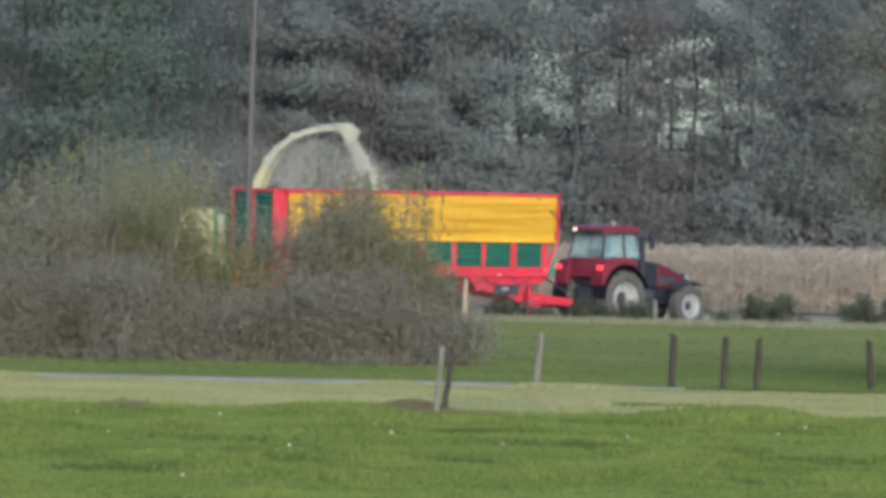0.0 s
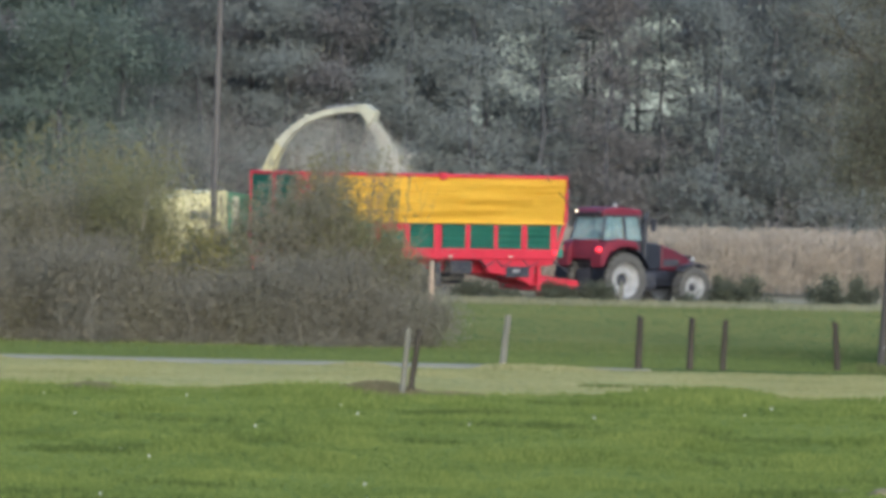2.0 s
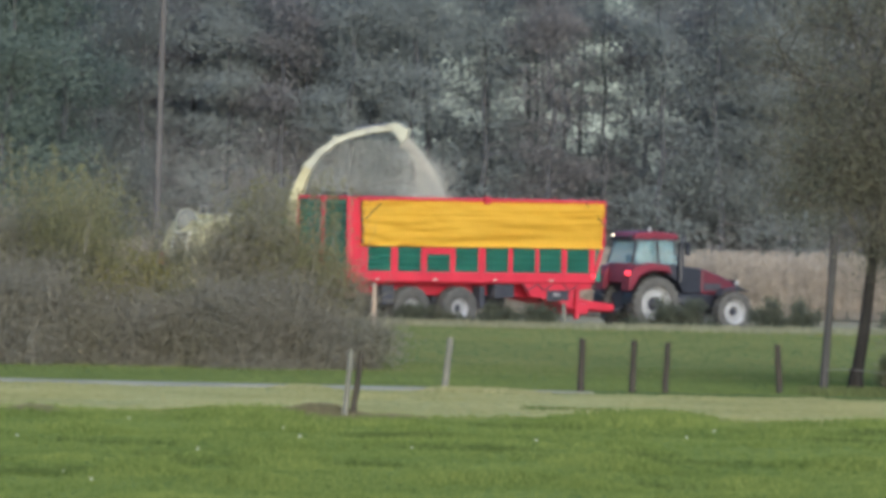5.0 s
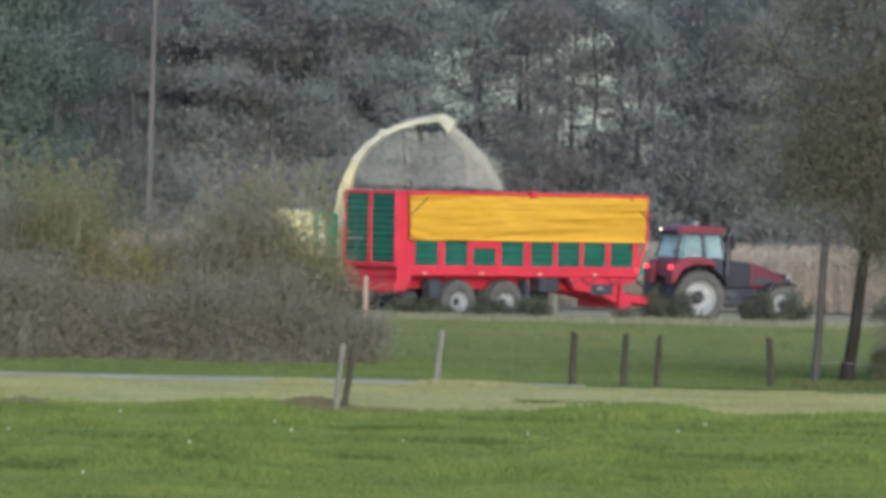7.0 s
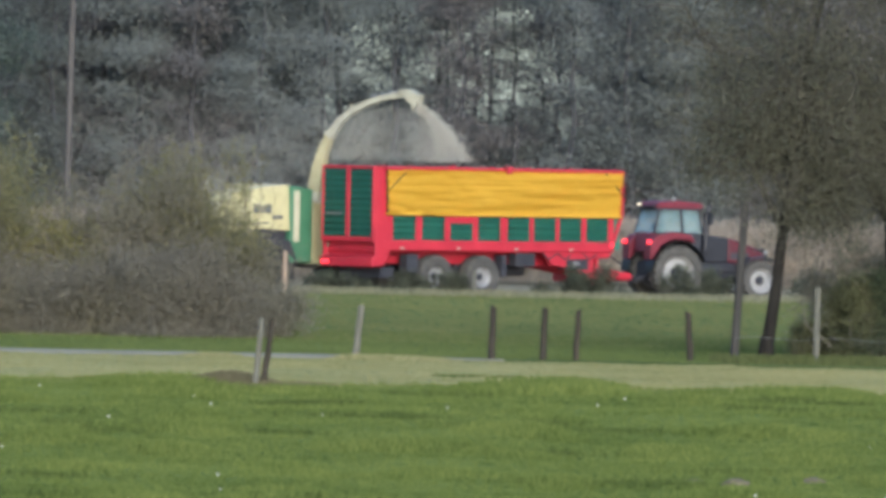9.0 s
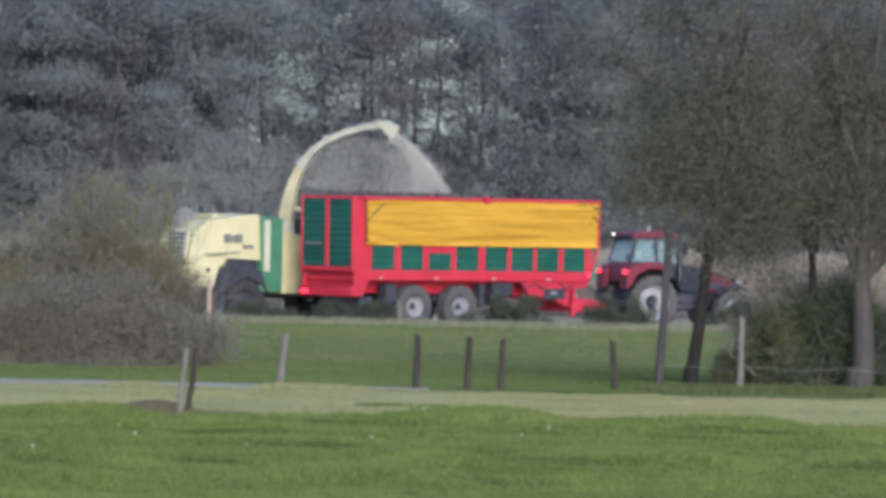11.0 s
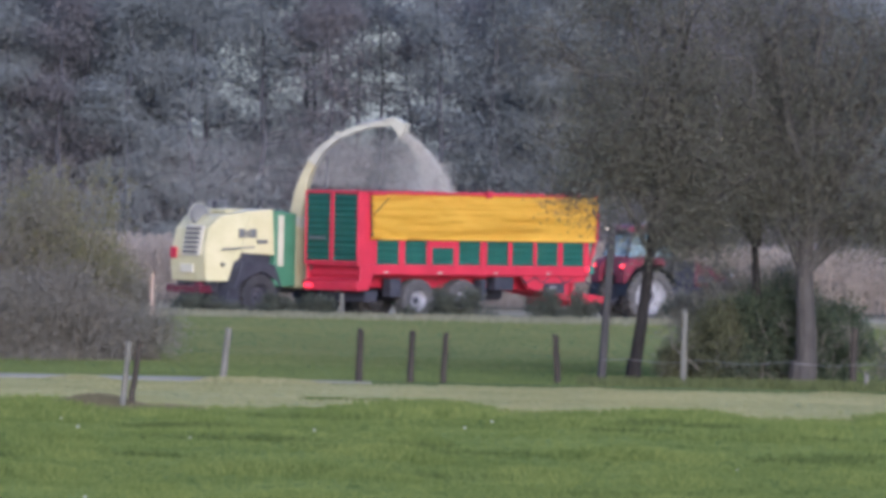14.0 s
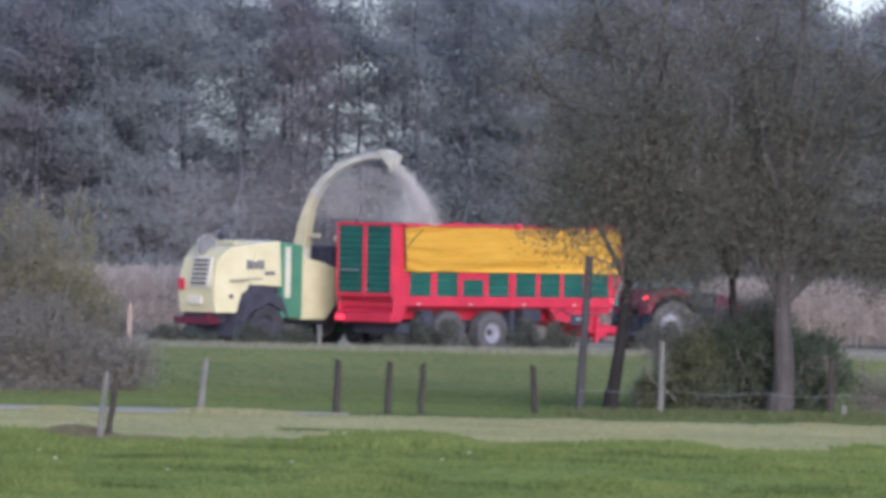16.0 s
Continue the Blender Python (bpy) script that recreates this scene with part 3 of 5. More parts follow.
def field_trees():
    big_tree(31, 8.75, 170, 0.15, 4.2, (0.62, 0.1), ((-1.4, 0, 5.0, 1.5), (-1.6, 1, 7.0, 1.8), (0.0, -1, 6.4, 1.6), (0.4, 0.5, 8.4, 1.9), (1.6, 0, 7.2, 1.8),
             (1.9, 0.8, 5.4, 1.5), (-0.6, 0.6, 9.4, 1.8), (1.2, -0.6, 9.8, 1.8), (-1.1, -0.4, 4.0, 0.6), (0.9, 0.2, 4.9, 1.1), (2.6, 0.2, 4.6, 1.0), (1.6, 0.1, 4.0, 0.9), (0.9, 0.1, 3.1, 0.65), (1.7, -0.1, 3.0, 0.65)), 25000,
             "grey-brown field tree with a slim leaning trunk and thin autumn leaves")
    big_tree(32, 12.45, 171, 0.26, 3.7, (0.18, 0.1), ((-1.4, 0, 5.2, 1.6), (0.2, 0.6, 6.2, 1.8), (1.7, 0, 5.2, 1.6), (-0.8, -0.6, 7.6, 1.8), (1.2, 0.4, 8.0, 1.6),
             (2.4, 0, 6.8, 1.5), (-1.6, 0.4, 9.0, 1.8), (0.3, 0, 9.8, 1.6), (2.6, 0.3, 4.2, 1.3), (-0.6, 0, 3.9, 1.2), (2.7, 0, 8.6, 1.5), (3.2, 0.2, 7.4, 1.4), (1.6, 0.1, 3.2, 0.8), (2.6, 0.2, 3.2, 0.9), (3.3, 0.1, 5.0, 1.3)), 23000,
             "thick-trunked field tree with a ragged autumn crown beside a dark shrub", bark=TRUNK_GREY)
    big_tree(33, 11.75, 171.8, 0.13, 3.0, (-0.35, 0.1), ((-0.8, 0, 4.6, 1.3), (0.3, 0.4, 5.6, 1.5), (-0.9, 0, 6.4, 1.6), (0.4, 0, 7.6, 1.5)), 9000,
             "slender field tree standing between two larger trees")
    dark = "dark green shrub under the field trees"
    olive = "olive-brown shrub behind the fence"
    for i, (x, y, h, r, n, leaf, label) in enumerate((
            (9.8, 172.8, 0.9, 0.35, 2600, LEAF_SHRUB, olive), (10.75, 172, 2.0, 0.55, 8000, LEAF_SHRUB, olive), (10.95, 172.6, 1.7, 0.6, 8000, LEAF_DARK, dark),
            (11.5, 172.3, 2.5, 0.8, 11000, LEAF_DARK, dark), (12.15, 172.9, 2.0, 0.7, 9000, LEAF_SHRUB, olive), (12.9, 172.4, 2.4, 0.75, 10000, LEAF_DARK, dark),
            (10.75, 173.6, 2.7, 0.8, 6500, LEAF_BUSH, olive), (11.7, 173.8, 3.2, 0.9, 9000, LEAF_BUSH, olive), (14.9, 173, 1.2, 0.4, 1500, LEAF_BUSH, olive), (11.0, 173.4, 3.5, 0.55, 1500, LEAF_BUSH, olive))):
        bush(300 + i, x, y, h, r, n, leaf, label, 0.042, 0.15, r * 1.7)


field_trees()


def weeds():
    for i, (x, y, h, r, n) in enumerate(((7.1, 243.6, 1.3, 0.7, 5000), (1.5, 243.2, 0.95, 0.75, 3200), (10.4, 244.0, 1.35, 0.85, 4800), (-1.0, 243.4, 0.95, 0.7, 2600), (0.1, 243.5, 0.6, 0.5, 1100), (2.7, 243.0, 0.95, 0.6, 2600), (5.6, 243.8, 0.55, 0.5, 900), (13.9, 244, 1.1, 0.7, 1600))):
        p = Plant(400 + i)
        for _ in range(14):
            a = p.rng.uniform(0, math.tau)
            p.limb(Vector((math.cos(a) * r * 0.5 * p.rng.random(), math.sin(a) * 0.2, -0.1)), Vector((math.cos(a) * 0.7, 0.2 * math.sin(a), 1)), h * 0.5, 0.012, 2, 3, 0, 0.2, 0.6)
        p.leaves(n, 0.05, 0.09, lambda q: q.z < h)
        p.made("weed_clump", pose(x, y, -0.05), "grey-green weed clump at the edge of the field", "weed", TWIG, LEAF_WEED, "weeds along the field edge", "stem", "foliage")


weeds()


def blades(name, count, spot, size, mat, label, seed, width=0.16, per=3):
    """Tufts of upright blades, each a narrow bent triangle."""
    rng = random.Random(seed)
    v, f = [], []
    for _ in range(count):
        x, y, h = spot(rng)
        h *= size
        z = rise(x, y) - 0.01
        for _ in range(per):
            a, t = rng.uniform(0, math.tau), rng.uniform(0.15, 0.7)
            w = h * width * rng.uniform(0.7, 1.4)
            ox, oy = x + rng.gauss(0, h * 0.4), y + rng.gauss(0, h * 0.4)
            k = len(v)
            ca, sa = math.cos(a), math.sin(a)
            v += [(ox - w, oy, z), (ox + w, oy, z), (ox + ca * h * t, oy + sa * h * t, z + h * rng.uniform(0.7, 1.1))]
            f.append((k, k + 1, k + 2))
    return tagged(raw(name, v, f, mat), label, "grass", kind="stuff")


def near_spot(rng):
    y = 92 + 55 * rng.random() ** 1.1
    x = rng.uniform(-0.066 * y - 1.5, 0.083 * y + 1)
    tall = 0.45 + 3.2 * max(0, noise.noise(Vector((x * 0.55, y * 0.22, 3))) - 0.08) + 0.5 * rng.random()
    return x, y, tall


def edge_spot(rng):
    return rng.uniform(-20, 24), 242.4 + rng.gauss(0, 1.7), rng.uniform(0.4, 1.4)


def bank_spot(rng):
    x = rng.uniform(-13, 16)
    clump = max(0.0, noise.noise(Vector((x * 0.45, 3.3, 8.1))))
    return x, 146.2 + rng.gauss(0, 1.5), rng.uniform(0.2, 0.7) + 2.2 * clump


def foot_spot(rng):
    return rng.uniform(7.6, 16), 169.5 + rng.gauss(0, 0.7), rng.uniform(0.4, 1.3)


blades("meadow_grass", 60000, near_spot, 0.075, GRASS, "short lively green meadow grass", 61)
blades("dry_field_edge_grass", 8000, edge_spot, 0.17, DRYGRASS, "pale dry grass along the field edge", 62)
blades("verge_grass", 8000, bank_spot, 0.12, GRASS, "ragged grass along the verge", 63)
blades("fence_grass", 3500, foot_spot, 0.17, ROUGH_GRASS, "rough grass at the fence and trees", 64)


RANK = [(random.Random(500 + i).uniform(-0.062, 0.078), random.Random(900 + i).uniform(96, 143), random.Random(700 + i).uniform(0.25, 0.75)) for i in range(34)] + [(-0.0058, 135.2, 0.42)] * 7 + [(-0.0536, 115.5, 0.4)] * 4


def rank_spot(rng):
    a, y, w = RANK[rng.randrange(len(RANK))]
    return a * y + rng.gauss(0, w), y + rng.gauss(0, w * 0.9), rng.uniform(0.4, 1.3)


blades("rank_grass_tufts", 5000, rank_spot, 0.1, RANK_GRASS, "darker rank tufts in the meadow", 68)


def back_spot(rng):
    y = 180 + 62 * rng.random()
    x = rng.uniform(-0.066 * y - 1.5, 0.083 * y + 1)
    return x, y, 0.6 + 0.6 * rng.random() + 0.6 * max(0, noise.noise(Vector((x * 0.3, y * 0.12, 9))))


def mown_spot(rng):
    y = 146.3 + 19 * rng.random()
    x = rng.uniform(-0.066 * y - 1.5, 0.083 * y + 1)
    return x, y, 0.5 + 0.6 * rng.random() + 0.9 * max(0, noise.noise(Vector((x * 0.3, y * 0.3, 19))))


def deep_spot(rng):
    y = 168 + 22 * rng.random() ** 1.3
    return rng.uniform(-0.066 * y - 1.5, 0.083 * y + 1), y, rng.uniform(0.6, 1.4)


def tuft_spot(rng):
    k = rng.choice((0.0, 0.35, 0.9, 1.3, 2.2, 2.5, 2.8))
    return 1.7 + k + rng.gauss(0, 0.14), 152.7 + rng.gauss(0, 0.12), rng.uniform(0.4, 1.2)


def border_spot(rng):
    x = -9.0 + 8.6 * rng.random()
    return x, 146.4 + rng.gauss(0, 0.5), 0.2 + 1.6 * max(0.0, noise.noise(Vector((x * 0.7, 1.2, 5.0))))


blades("deep_meadow_grass", 22000, deep_spot, 0.06, DEEP_GRASS, "deeper green grass beyond the lane", 74)
blades("verge_tufts", 260, tuft_spot, 0.1, RANK_GRASS, "dark grass tufts left on the mown verge", 75)
blades("border_dead_grass", 2200, border_spot, 0.13, BROWN_GRASS, "dead brownish grass along the meadow border", 76)
blades("back_meadow_grass", 46000, back_spot, 0.06, BACK_GRASS, "short dull green grass of the far meadow", 66)
blades("mown_verge_grass", 40000, mown_spot, 0.05, MOWN_GRASS, "short pale mown grass of the verge", 67)


def lane_spot(rng):
    x = rng.uniform(-13, 16)
    return x, 164.9 + rng.gauss(0, 0.35), 0.25 + 2.2 * max(0.0, noise.noise(Vector((x * 0.5, 6.1, 2.4))))


blades("lane_edge_grass", 3500, lane_spot, 0.1, MOWN_GRASS, "ragged pale grass along the lane's edge", 69)


def mound_spot(rng):
    a, r = rng.uniform(0, math.tau), rng.random() ** 0.6
    return -2.35 + 0.95 * r * math.cos(a), 147.3 + 0.8 * r * math.sin(a), 0.4 + 1.2 * (1 - r)


blades("dead_grass_mound", 1500, mound_spot, 0.17, BROWN_GRASS, "dead brown grass heaped round a pair of posts", 65)


def flowers():
    rng = random.Random(70)
    v, f = [], []
    for _ in range(24):
        y = rng.uniform(95, 140)
        x, r = rng.uniform(-0.062 * y, 0.078 * y), rng.uniform(0.012, 0.028)
        z, k = rise(x, y) + rng.uniform(0.06, 0.12), len(v)
        v += [(x - r, y, z), (x, y - r, z), (x + r, y, z), (x, y + r, z), (x, y, z + r), (x, y, z - r)]
        f += [(k, k + 1, k + 4), (k + 1, k + 2, k + 4), (k + 2, k + 3, k + 4), (k + 3, k, k + 4), (k + 1, k, k + 5), (k + 2, k + 1, k + 5), (k + 3, k + 2, k + 5), (k, k + 3, k + 5)]
    tagged(raw("meadow_flowers", v, f, FLOWER), "scattered small white flower heads in the meadow", "flowers", kind="stuff")


flowers()


def molehill(seed, x, y, r, h):
    rng = random.Random(seed)
    bm = bmesh.new()
    bmesh.ops.create_icosphere(bm, subdivisions=3, radius=1.0)
    for v in bm.verts:
        k = 1 + 0.25 * noise.noise(v.co * 2.3 + Vector((seed, 0, 0))) + rng.gauss(0, 0.02)
        v.co = Vector((v.co.x * r * k, v.co.y * r * k, v.co.z * h * k))
    ob = part("molehill", bm, SOIL)
    ob.matrix_world = pose(x, y, rise(x, y))
    tagged(ob, "small crumbled brown molehill in the meadow", "molehill", "molehills")


for i, spot in enumerate(((5.1, 106.0, 0.2, 0.09), (6.2, 107.2, 0.16, 0.07), (4.55, 106.8, 0.14, 0.04))):
    molehill(40 + i, *spot)


def maize():
    rng = random.Random(80)
    v, f = [], []
    for row in range(14):
        y0 = 276 + row * 0.75
        x = -30.0
        while x < 34:
            h = rng.uniform(1.75, 2.2)
            px, py = x + rng.gauss(0, 0.04), y0 + rng.gauss(0, 0.06)
            k = len(v)
            lx = rng.gauss(0, 0.09)
            v += [(px - 0.016, py, -0.16), (px + 0.016, py, -0.16), (px + 0.01 + lx, py, h), (px - 0.01 + lx, py, h)]
            f.append((k, k + 1, k + 2, k + 3))
            for _ in range(13 if row < 4 else 6 if row < 8 else 4):
                z, a, s = rng.uniform(0.08, 0.98) * h, rng.choice((-1, 1)) * rng.uniform(0.4, 1.0), rng.uniform(0.25, 0.5)
                k, b = len(v), px + lx * z / h
                dy = rng.uniform(-0.2, 0.2)
                v += [(b, py, z), (b + a * s * 0.5, py + dy * 0.5, z + 0.12), (b + a * s, py + dy, z - rng.uniform(0.05, 0.3)), (b + a * s * 0.45, py + dy * 0.5 + 0.03, z + 0.03)]
                f.append((k, k + 1, k + 2, k + 3))
            x += rng.uniform(0.13, 0.24)
    tagged(raw("maize_crop", v, f, MAIZE), "standing crop of dry tan maize", "maize", kind="stuff")


maize()


# ---- fences and poles ----
def fence_post(x, y, height, r, lean=0.0, mat=WOOD, label="weathered dark wooden fence post at the lane", name="fence_post"):
    bm = bmesh.new()
    rng = random.Random(int(x * 100) + 7)
    rings = []
    for i in range(7):
        u = i / 6
        c = Vector((math.sin(radians(lean)) * height * u + rng.gauss(0, 0.006), rng.gauss(0, 0.006), -0.15 + (height + 0.15) * u))
        rr = r * (1.06 - 0.12 * u) * rng.uniform(0.95, 1.06)
        rings.append([bm.verts.new(c + Vector((rr * math.cos(math.tau * j / 9), rr * math.sin(math.tau * j / 9), 0.03 * math.cos(j + x) * (i == 6)))) for j in range(9)])
    for a, c in zip(rings, rings[1:]):
        for j in range(9):
            bm.faces.new((a[j], a[(j + 1) % 9], c[(j + 1) % 9], c[j]))
    bm.faces.new(rings[-1])
    ob = part(name, bm, mat)
    ob.matrix_world = pose(x, y, rise(x, y))
    return tagged(ob, label, "post", "fence posts")


def fences():
    for x, y, h, r, lean in ((2.79, 167.4, 1.12, 0.075, 1.2), (3.88, 167.8, 1.08, 0.07, 2.2), (4.59, 167.9, 1.05, 0.066, 2.6), (7.11, 169.3, 1.04, 0.07, -5.0)):
        fence_post(x, y, h, r, lean)
    fence_post(-0.11, 165.9, 1.1, 0.075, 6.5, PALEWOOD, "pale grey leaning fence post beside the lane")
    fence_post(-1.94, 146.7, 1.22, 0.055, 5.5, PALEWOOD, "pale split fence post, one of a pair")
    fence_post(-1.79, 147.0, 1.2, 0.058, 7.5, WOOD, "dark leaning fence post, one of a pair")
    fence_post(8.02, 169.6, 3.42, 0.088, 3.2, POLEWOOD, "tall grey leaning wooden pole at the meadow's edge", "wooden_pole")
    fence_post(9.76, 169.0, 1.62, 0.068, 0.5, PALEWOOD, "pale straight fence post carrying wire")
    fence_post(13.7, 169.2, 0.36, 0.055, 0.0, PALEWOOD, "short white marker post in the grass", "marker_post")
    fence_post(13.5, 170.5, 1.3, 0.08, 2.0, WOOD)
    fence_post(-1.80, 183.0, 1.98, 0.055, 1.0, RUSTWOOD, "pale orange-brown post beside the bush")
    fence_post(3.48, 242.5, 0.72, 0.07, 0.0, PALEWOOD, "short pale post at the far field edge")
    bm = bmesh.new()
    last = None
    for k in range(33):
        q = (8.05 + k * 0.25, 169.25, 0.52 + 0.03 * math.sin(k * 0.9))
        if last:
            rod(bm, last, q, 0.005, sides=4)
        last = q
    tagged(part("fence_wire", bm, WIRE), "thin slack galvanised wire strung between fence posts", "wire", "fence wires")
    # utility pole behind the bushes
    pole = thing("utility_pole", pose(-7.47, 199, 0, 0, 0.6, 0), "tall grey wooden utility pole behind the bushes", "pole")
    part("shaft", rod(bmesh.new(), (0, 0, -0.2), (0, 0, 11.0), 0.09, 0.07, 14), FARPOLE, pole)
    part("crossarm", box(bmesh.new(), -0.75, 0.75, -0.06, 0.06, 10.4, 10.52), FARPOLE, pole)
    bm = lathe([(0.0, 0.0), (0.04, 0.0), (0.055, 0.05), (0.03, 0.08), (0.045, 0.12), (0.0, 0.15)], 10)
    ins = part("insulator", bm, RIM, pole)
    ins.matrix_basis = pose(-0.65, 0, 10.5, 90)
    again(ins, pose(0.65, 0, 10.5, 90))


fences()


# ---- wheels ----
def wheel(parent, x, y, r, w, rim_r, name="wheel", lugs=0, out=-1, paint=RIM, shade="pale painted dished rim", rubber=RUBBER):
    """A wheel that turns round its y axis; out: the side on which its dish opens."""
    hub = new(name)
    hub.parent = parent
    hub.matrix_basis = pose(x, y, r)
    h = w / 2
    tyre = lathe([(rim_r, -h * 0.8), (rim_r + 0.04, -h * 0.95), (r * 0.86, -h), (r * 0.95, -h * 0.9), (r * 0.985, -h * 0.6), (r * 0.985, 0.0), (r * 0.985, h * 0.6), (r * 0.95, h * 0.9),
                  (r * 0.86, h), (rim_r + 0.04, h * 0.95), (rim_r, h * 0.8)], lugs * 4 if lugs else 40)
    if lugs:
        # raised lugs slant across the tread, the two sides staggered
        for v in tyre.verts:
            d = math.hypot(v.co.x, v.co.z)
            if d > r * 0.93:
                turn = math.atan2(v.co.z, v.co.x) / math.tau * lugs + 0.5 * abs(v.co.y) / h + (0.5 if v.co.y > 0.01 else 0.0)
                k = (d + (0.015 * r if turn % 1.0 < 0.5 else -0.035 * r)) / d
                v.co.x, v.co.z = v.co.x * k, v.co.z * k
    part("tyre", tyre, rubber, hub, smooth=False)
    o = out
    part("rim", lathe([(rim_r + 0.005, o * h * 0.85), (rim_r + 0.02, o * h * 0.78), (rim_r - 0.05, o * h * 0.5), (rim_r * 0.8, o * h * 0.25), (rim_r * 0.42, o * h * 0.3),
                       (rim_r * 0.36, o * h * 0.12), (rim_r * 0.36, -o * h * 0.1), (rim_r, -o * h * 0.8)], 32), paint, hub, shade)
    part("hub_cap", lathe([(0.0, o * h * 0.45), (rim_r * 0.2, o * h * 0.45), (rim_r * 0.26, o * h * 0.3), (rim_r * 0.3, o * h * 0.1), (0.0, o * h * 0.1)], 16), BLACK, hub)
    nut = part("wheel_nut", rod(bmesh.new(), (rim_r * 0.55, o * h * 0.2, 0), (rim_r * 0.55, o * h * 0.36, 0), 0.018, sides=6), STEEL, hub)
    for i in range(1, 8):
        again(nut, pose(0, 0, 0, 0, 45 * i, 0))
    return hub


def ribbed(x0, x1, z0, z1, y, depth, pitch, face):
    """A pressed sheet with level ribs; face -1: seen from -y."""
    bm = bmesh.new()
    k = max(2, int((z1 - z0) / pitch))
    rows = []
    for i in range(k * 4 + 1):
        z = z0 + (z1 - z0) * i / (k * 4)
        d = depth * (0, 1, 1, 0)[i % 4]
        rows.append([bm.verts.new((x, y + face * d, z)) for x in (x0, x1)])
    for a, c in zip(rows, rows[1:]):
        bm.faces.new((a[0], a[1], c[1], c[0]))
    bmesh.ops.solidify(bm, geom=list(bm.faces), thickness=0.02)
    return bm


# ---- the silage trailer ----
BOX_L, HALF = 10.3, 1.275


def trailer():
    t = thing("silage_trailer", pose(5.68, 250.98, -0.15, 0, 0, 40), "long red and green silage trailer with a yellow rolled side tarpaulin", "trailer")
    n, f = -HALF, HALF
    rear, front, low_front = -BOX_L, 0.0, -0.42
    # frame of the body on both sides
    for side in (n, f):
        s = 1 if side > 0 else -1
        y0, y1 = sorted((side, side - s * 0.09))
        part("top_rail", box(bmesh.new(), rear, front, y0, y1, 3.93, 4.03), RED, t)
        part("middle_rail", box(bmesh.new(), rear + 0.3, low_front, y0, y1, 2.50, 2.60), RED, t)
        part("lower_rail", slab([(rear + 0.35, 1.42), (low_front, 1.42), (low_front, 1.74), (rear + 0.35, 1.74)], y0 - 0.02 * (s < 0), y1 + 0.02 * (s > 0)), RED, t)
        part("rear_post", slab([(rear, 0.92), (rear + 0.36, 0.92), (rear + 0.62, 1.42), (rear + 0.46, 2.5), (rear + 0.38, 4.03), (rear, 4.03)], y0, y1 + 0.0), RED, t)
        part("front_post", slab([(low_front - 0.1, 1.45), (low_front, 1.45), (front, 2.62), (front, 4.03), (front - 0.12, 4.03), (front - 0.12, 2.66)], y0, y1), RED, t)
        starts = [-9.6, -8.41, -7.25, -6.11, -4.89, -3.79, -2.72, -1.58]
        for i, x in enumerate(starts):
            low = i == 2
            part("side_panel", ribbed(x, x + 0.95, 1.72, 2.30 if low else 2.51, side - s * 0.045, 0.018, 0.17, s), GREEN, t, "green ribbed side panel")
            if low:
                part("panel_header", box(bmesh.new(), x - 0.02, x + 0.97, y0, y1, 2.28, 2.50), RED, t)
            nxt = starts[i + 1] if i < 7 else low_front
            part("side_post", box(bmesh.new(), x + 0.94, nxt + 0.01, y0, y1, 1.7, 2.5, 0.015), RED, t)
        part("side_post", box(bmesh.new(), rear + 0.4, starts[0] + 0.01, y0 + 0.004, y1 - 0.004, 1.7, 2.5, 0.015), RED, t)
        part("main_post", box(bmesh.new(), -5.14, -4.98, *sorted((side + s * 0.03, side - s * 0.05)), 1.4, 2.52), RED, t)
        # tarpaulin in shallow waves
        bm = bmesh.new()
        rng = random.Random(5)
        cols, rows = 90, 30
        x0, x1 = rear + 0.36, front - 0.2
        grid = []
        for i in range(cols + 1):
            u = i / cols
            col = []
            for j in range(rows + 1):
                w = j / rows
                x, z = x0 + (x1 - x0) * u, 2.53 + 1.40 * w
                if j == 0:
                    z += 0.025 * noise.noise(Vector((x * 1.3, 0, 2)))
                fold = 0.13 * abs(noise.noise(Vector((x * 0.3 + z * 0.4, z * 2.4 - 0.12 * x, 7)))) + 0.045 * noise.noise(Vector((x * 0.8, z * 6, 1))) + 0.075 * abs(noise.noise(Vector((x * 0.15, z * 5.5, 3)))) + 0.05 * abs(noise.noise(Vector((x * 0.9 + z * 1.6, z * 1.2 - x * 0.3, 11))))
                belly = 0.05 * math.sin(math.pi * w)
                col.append(bm.verts.new((x, side + s * (0.035 + belly + fold), z)))
            grid.append(col)
        for a, c in zip(grid, grid[1:]):
            for j in range(rows):
                bm.faces.new((a[j], c[j], c[j + 1], a[j + 1]))
        bmesh.ops.solidify(bm, geom=list(bm.faces), thickness=0.012)
        part("tarpaulin", bm, TARP, t, "yellow wrinkled side tarpaulin", smooth=True)
        for xa, za, xb, zb in ((rear + 0.42, 3.3, rear + 1.25, 3.96), (front - 0.95, 3.96, front - 0.1, 3.2)):
            part("strap", rod(bmesh.new(), (xa, side + s * 0.13, za), (xb, side + s * 0.10, zb), 0.022, sides=6), STRAP, t)
        part("tarpaulin_tube", rod(bmesh.new(), (x0, side + s * 0.09, 2.55), (x1, side + s * 0.09, 2.55), 0.03, sides=8), TARP, t)
        part("tarpaulin_clip", box(bmesh.new(), -5.05, -4.85, *sorted((side, side + s * 0.16)), 3.86, 4.08), RED, t)
        part("corner_plate", slab([(rear + 0.3, 3.9), (rear + 0.95, 3.9), (rear + 0.95, 4.0), (rear + 0.3, 4.0)], *sorted((side + s * 0.005, side + s * 0.15))), RED, t)
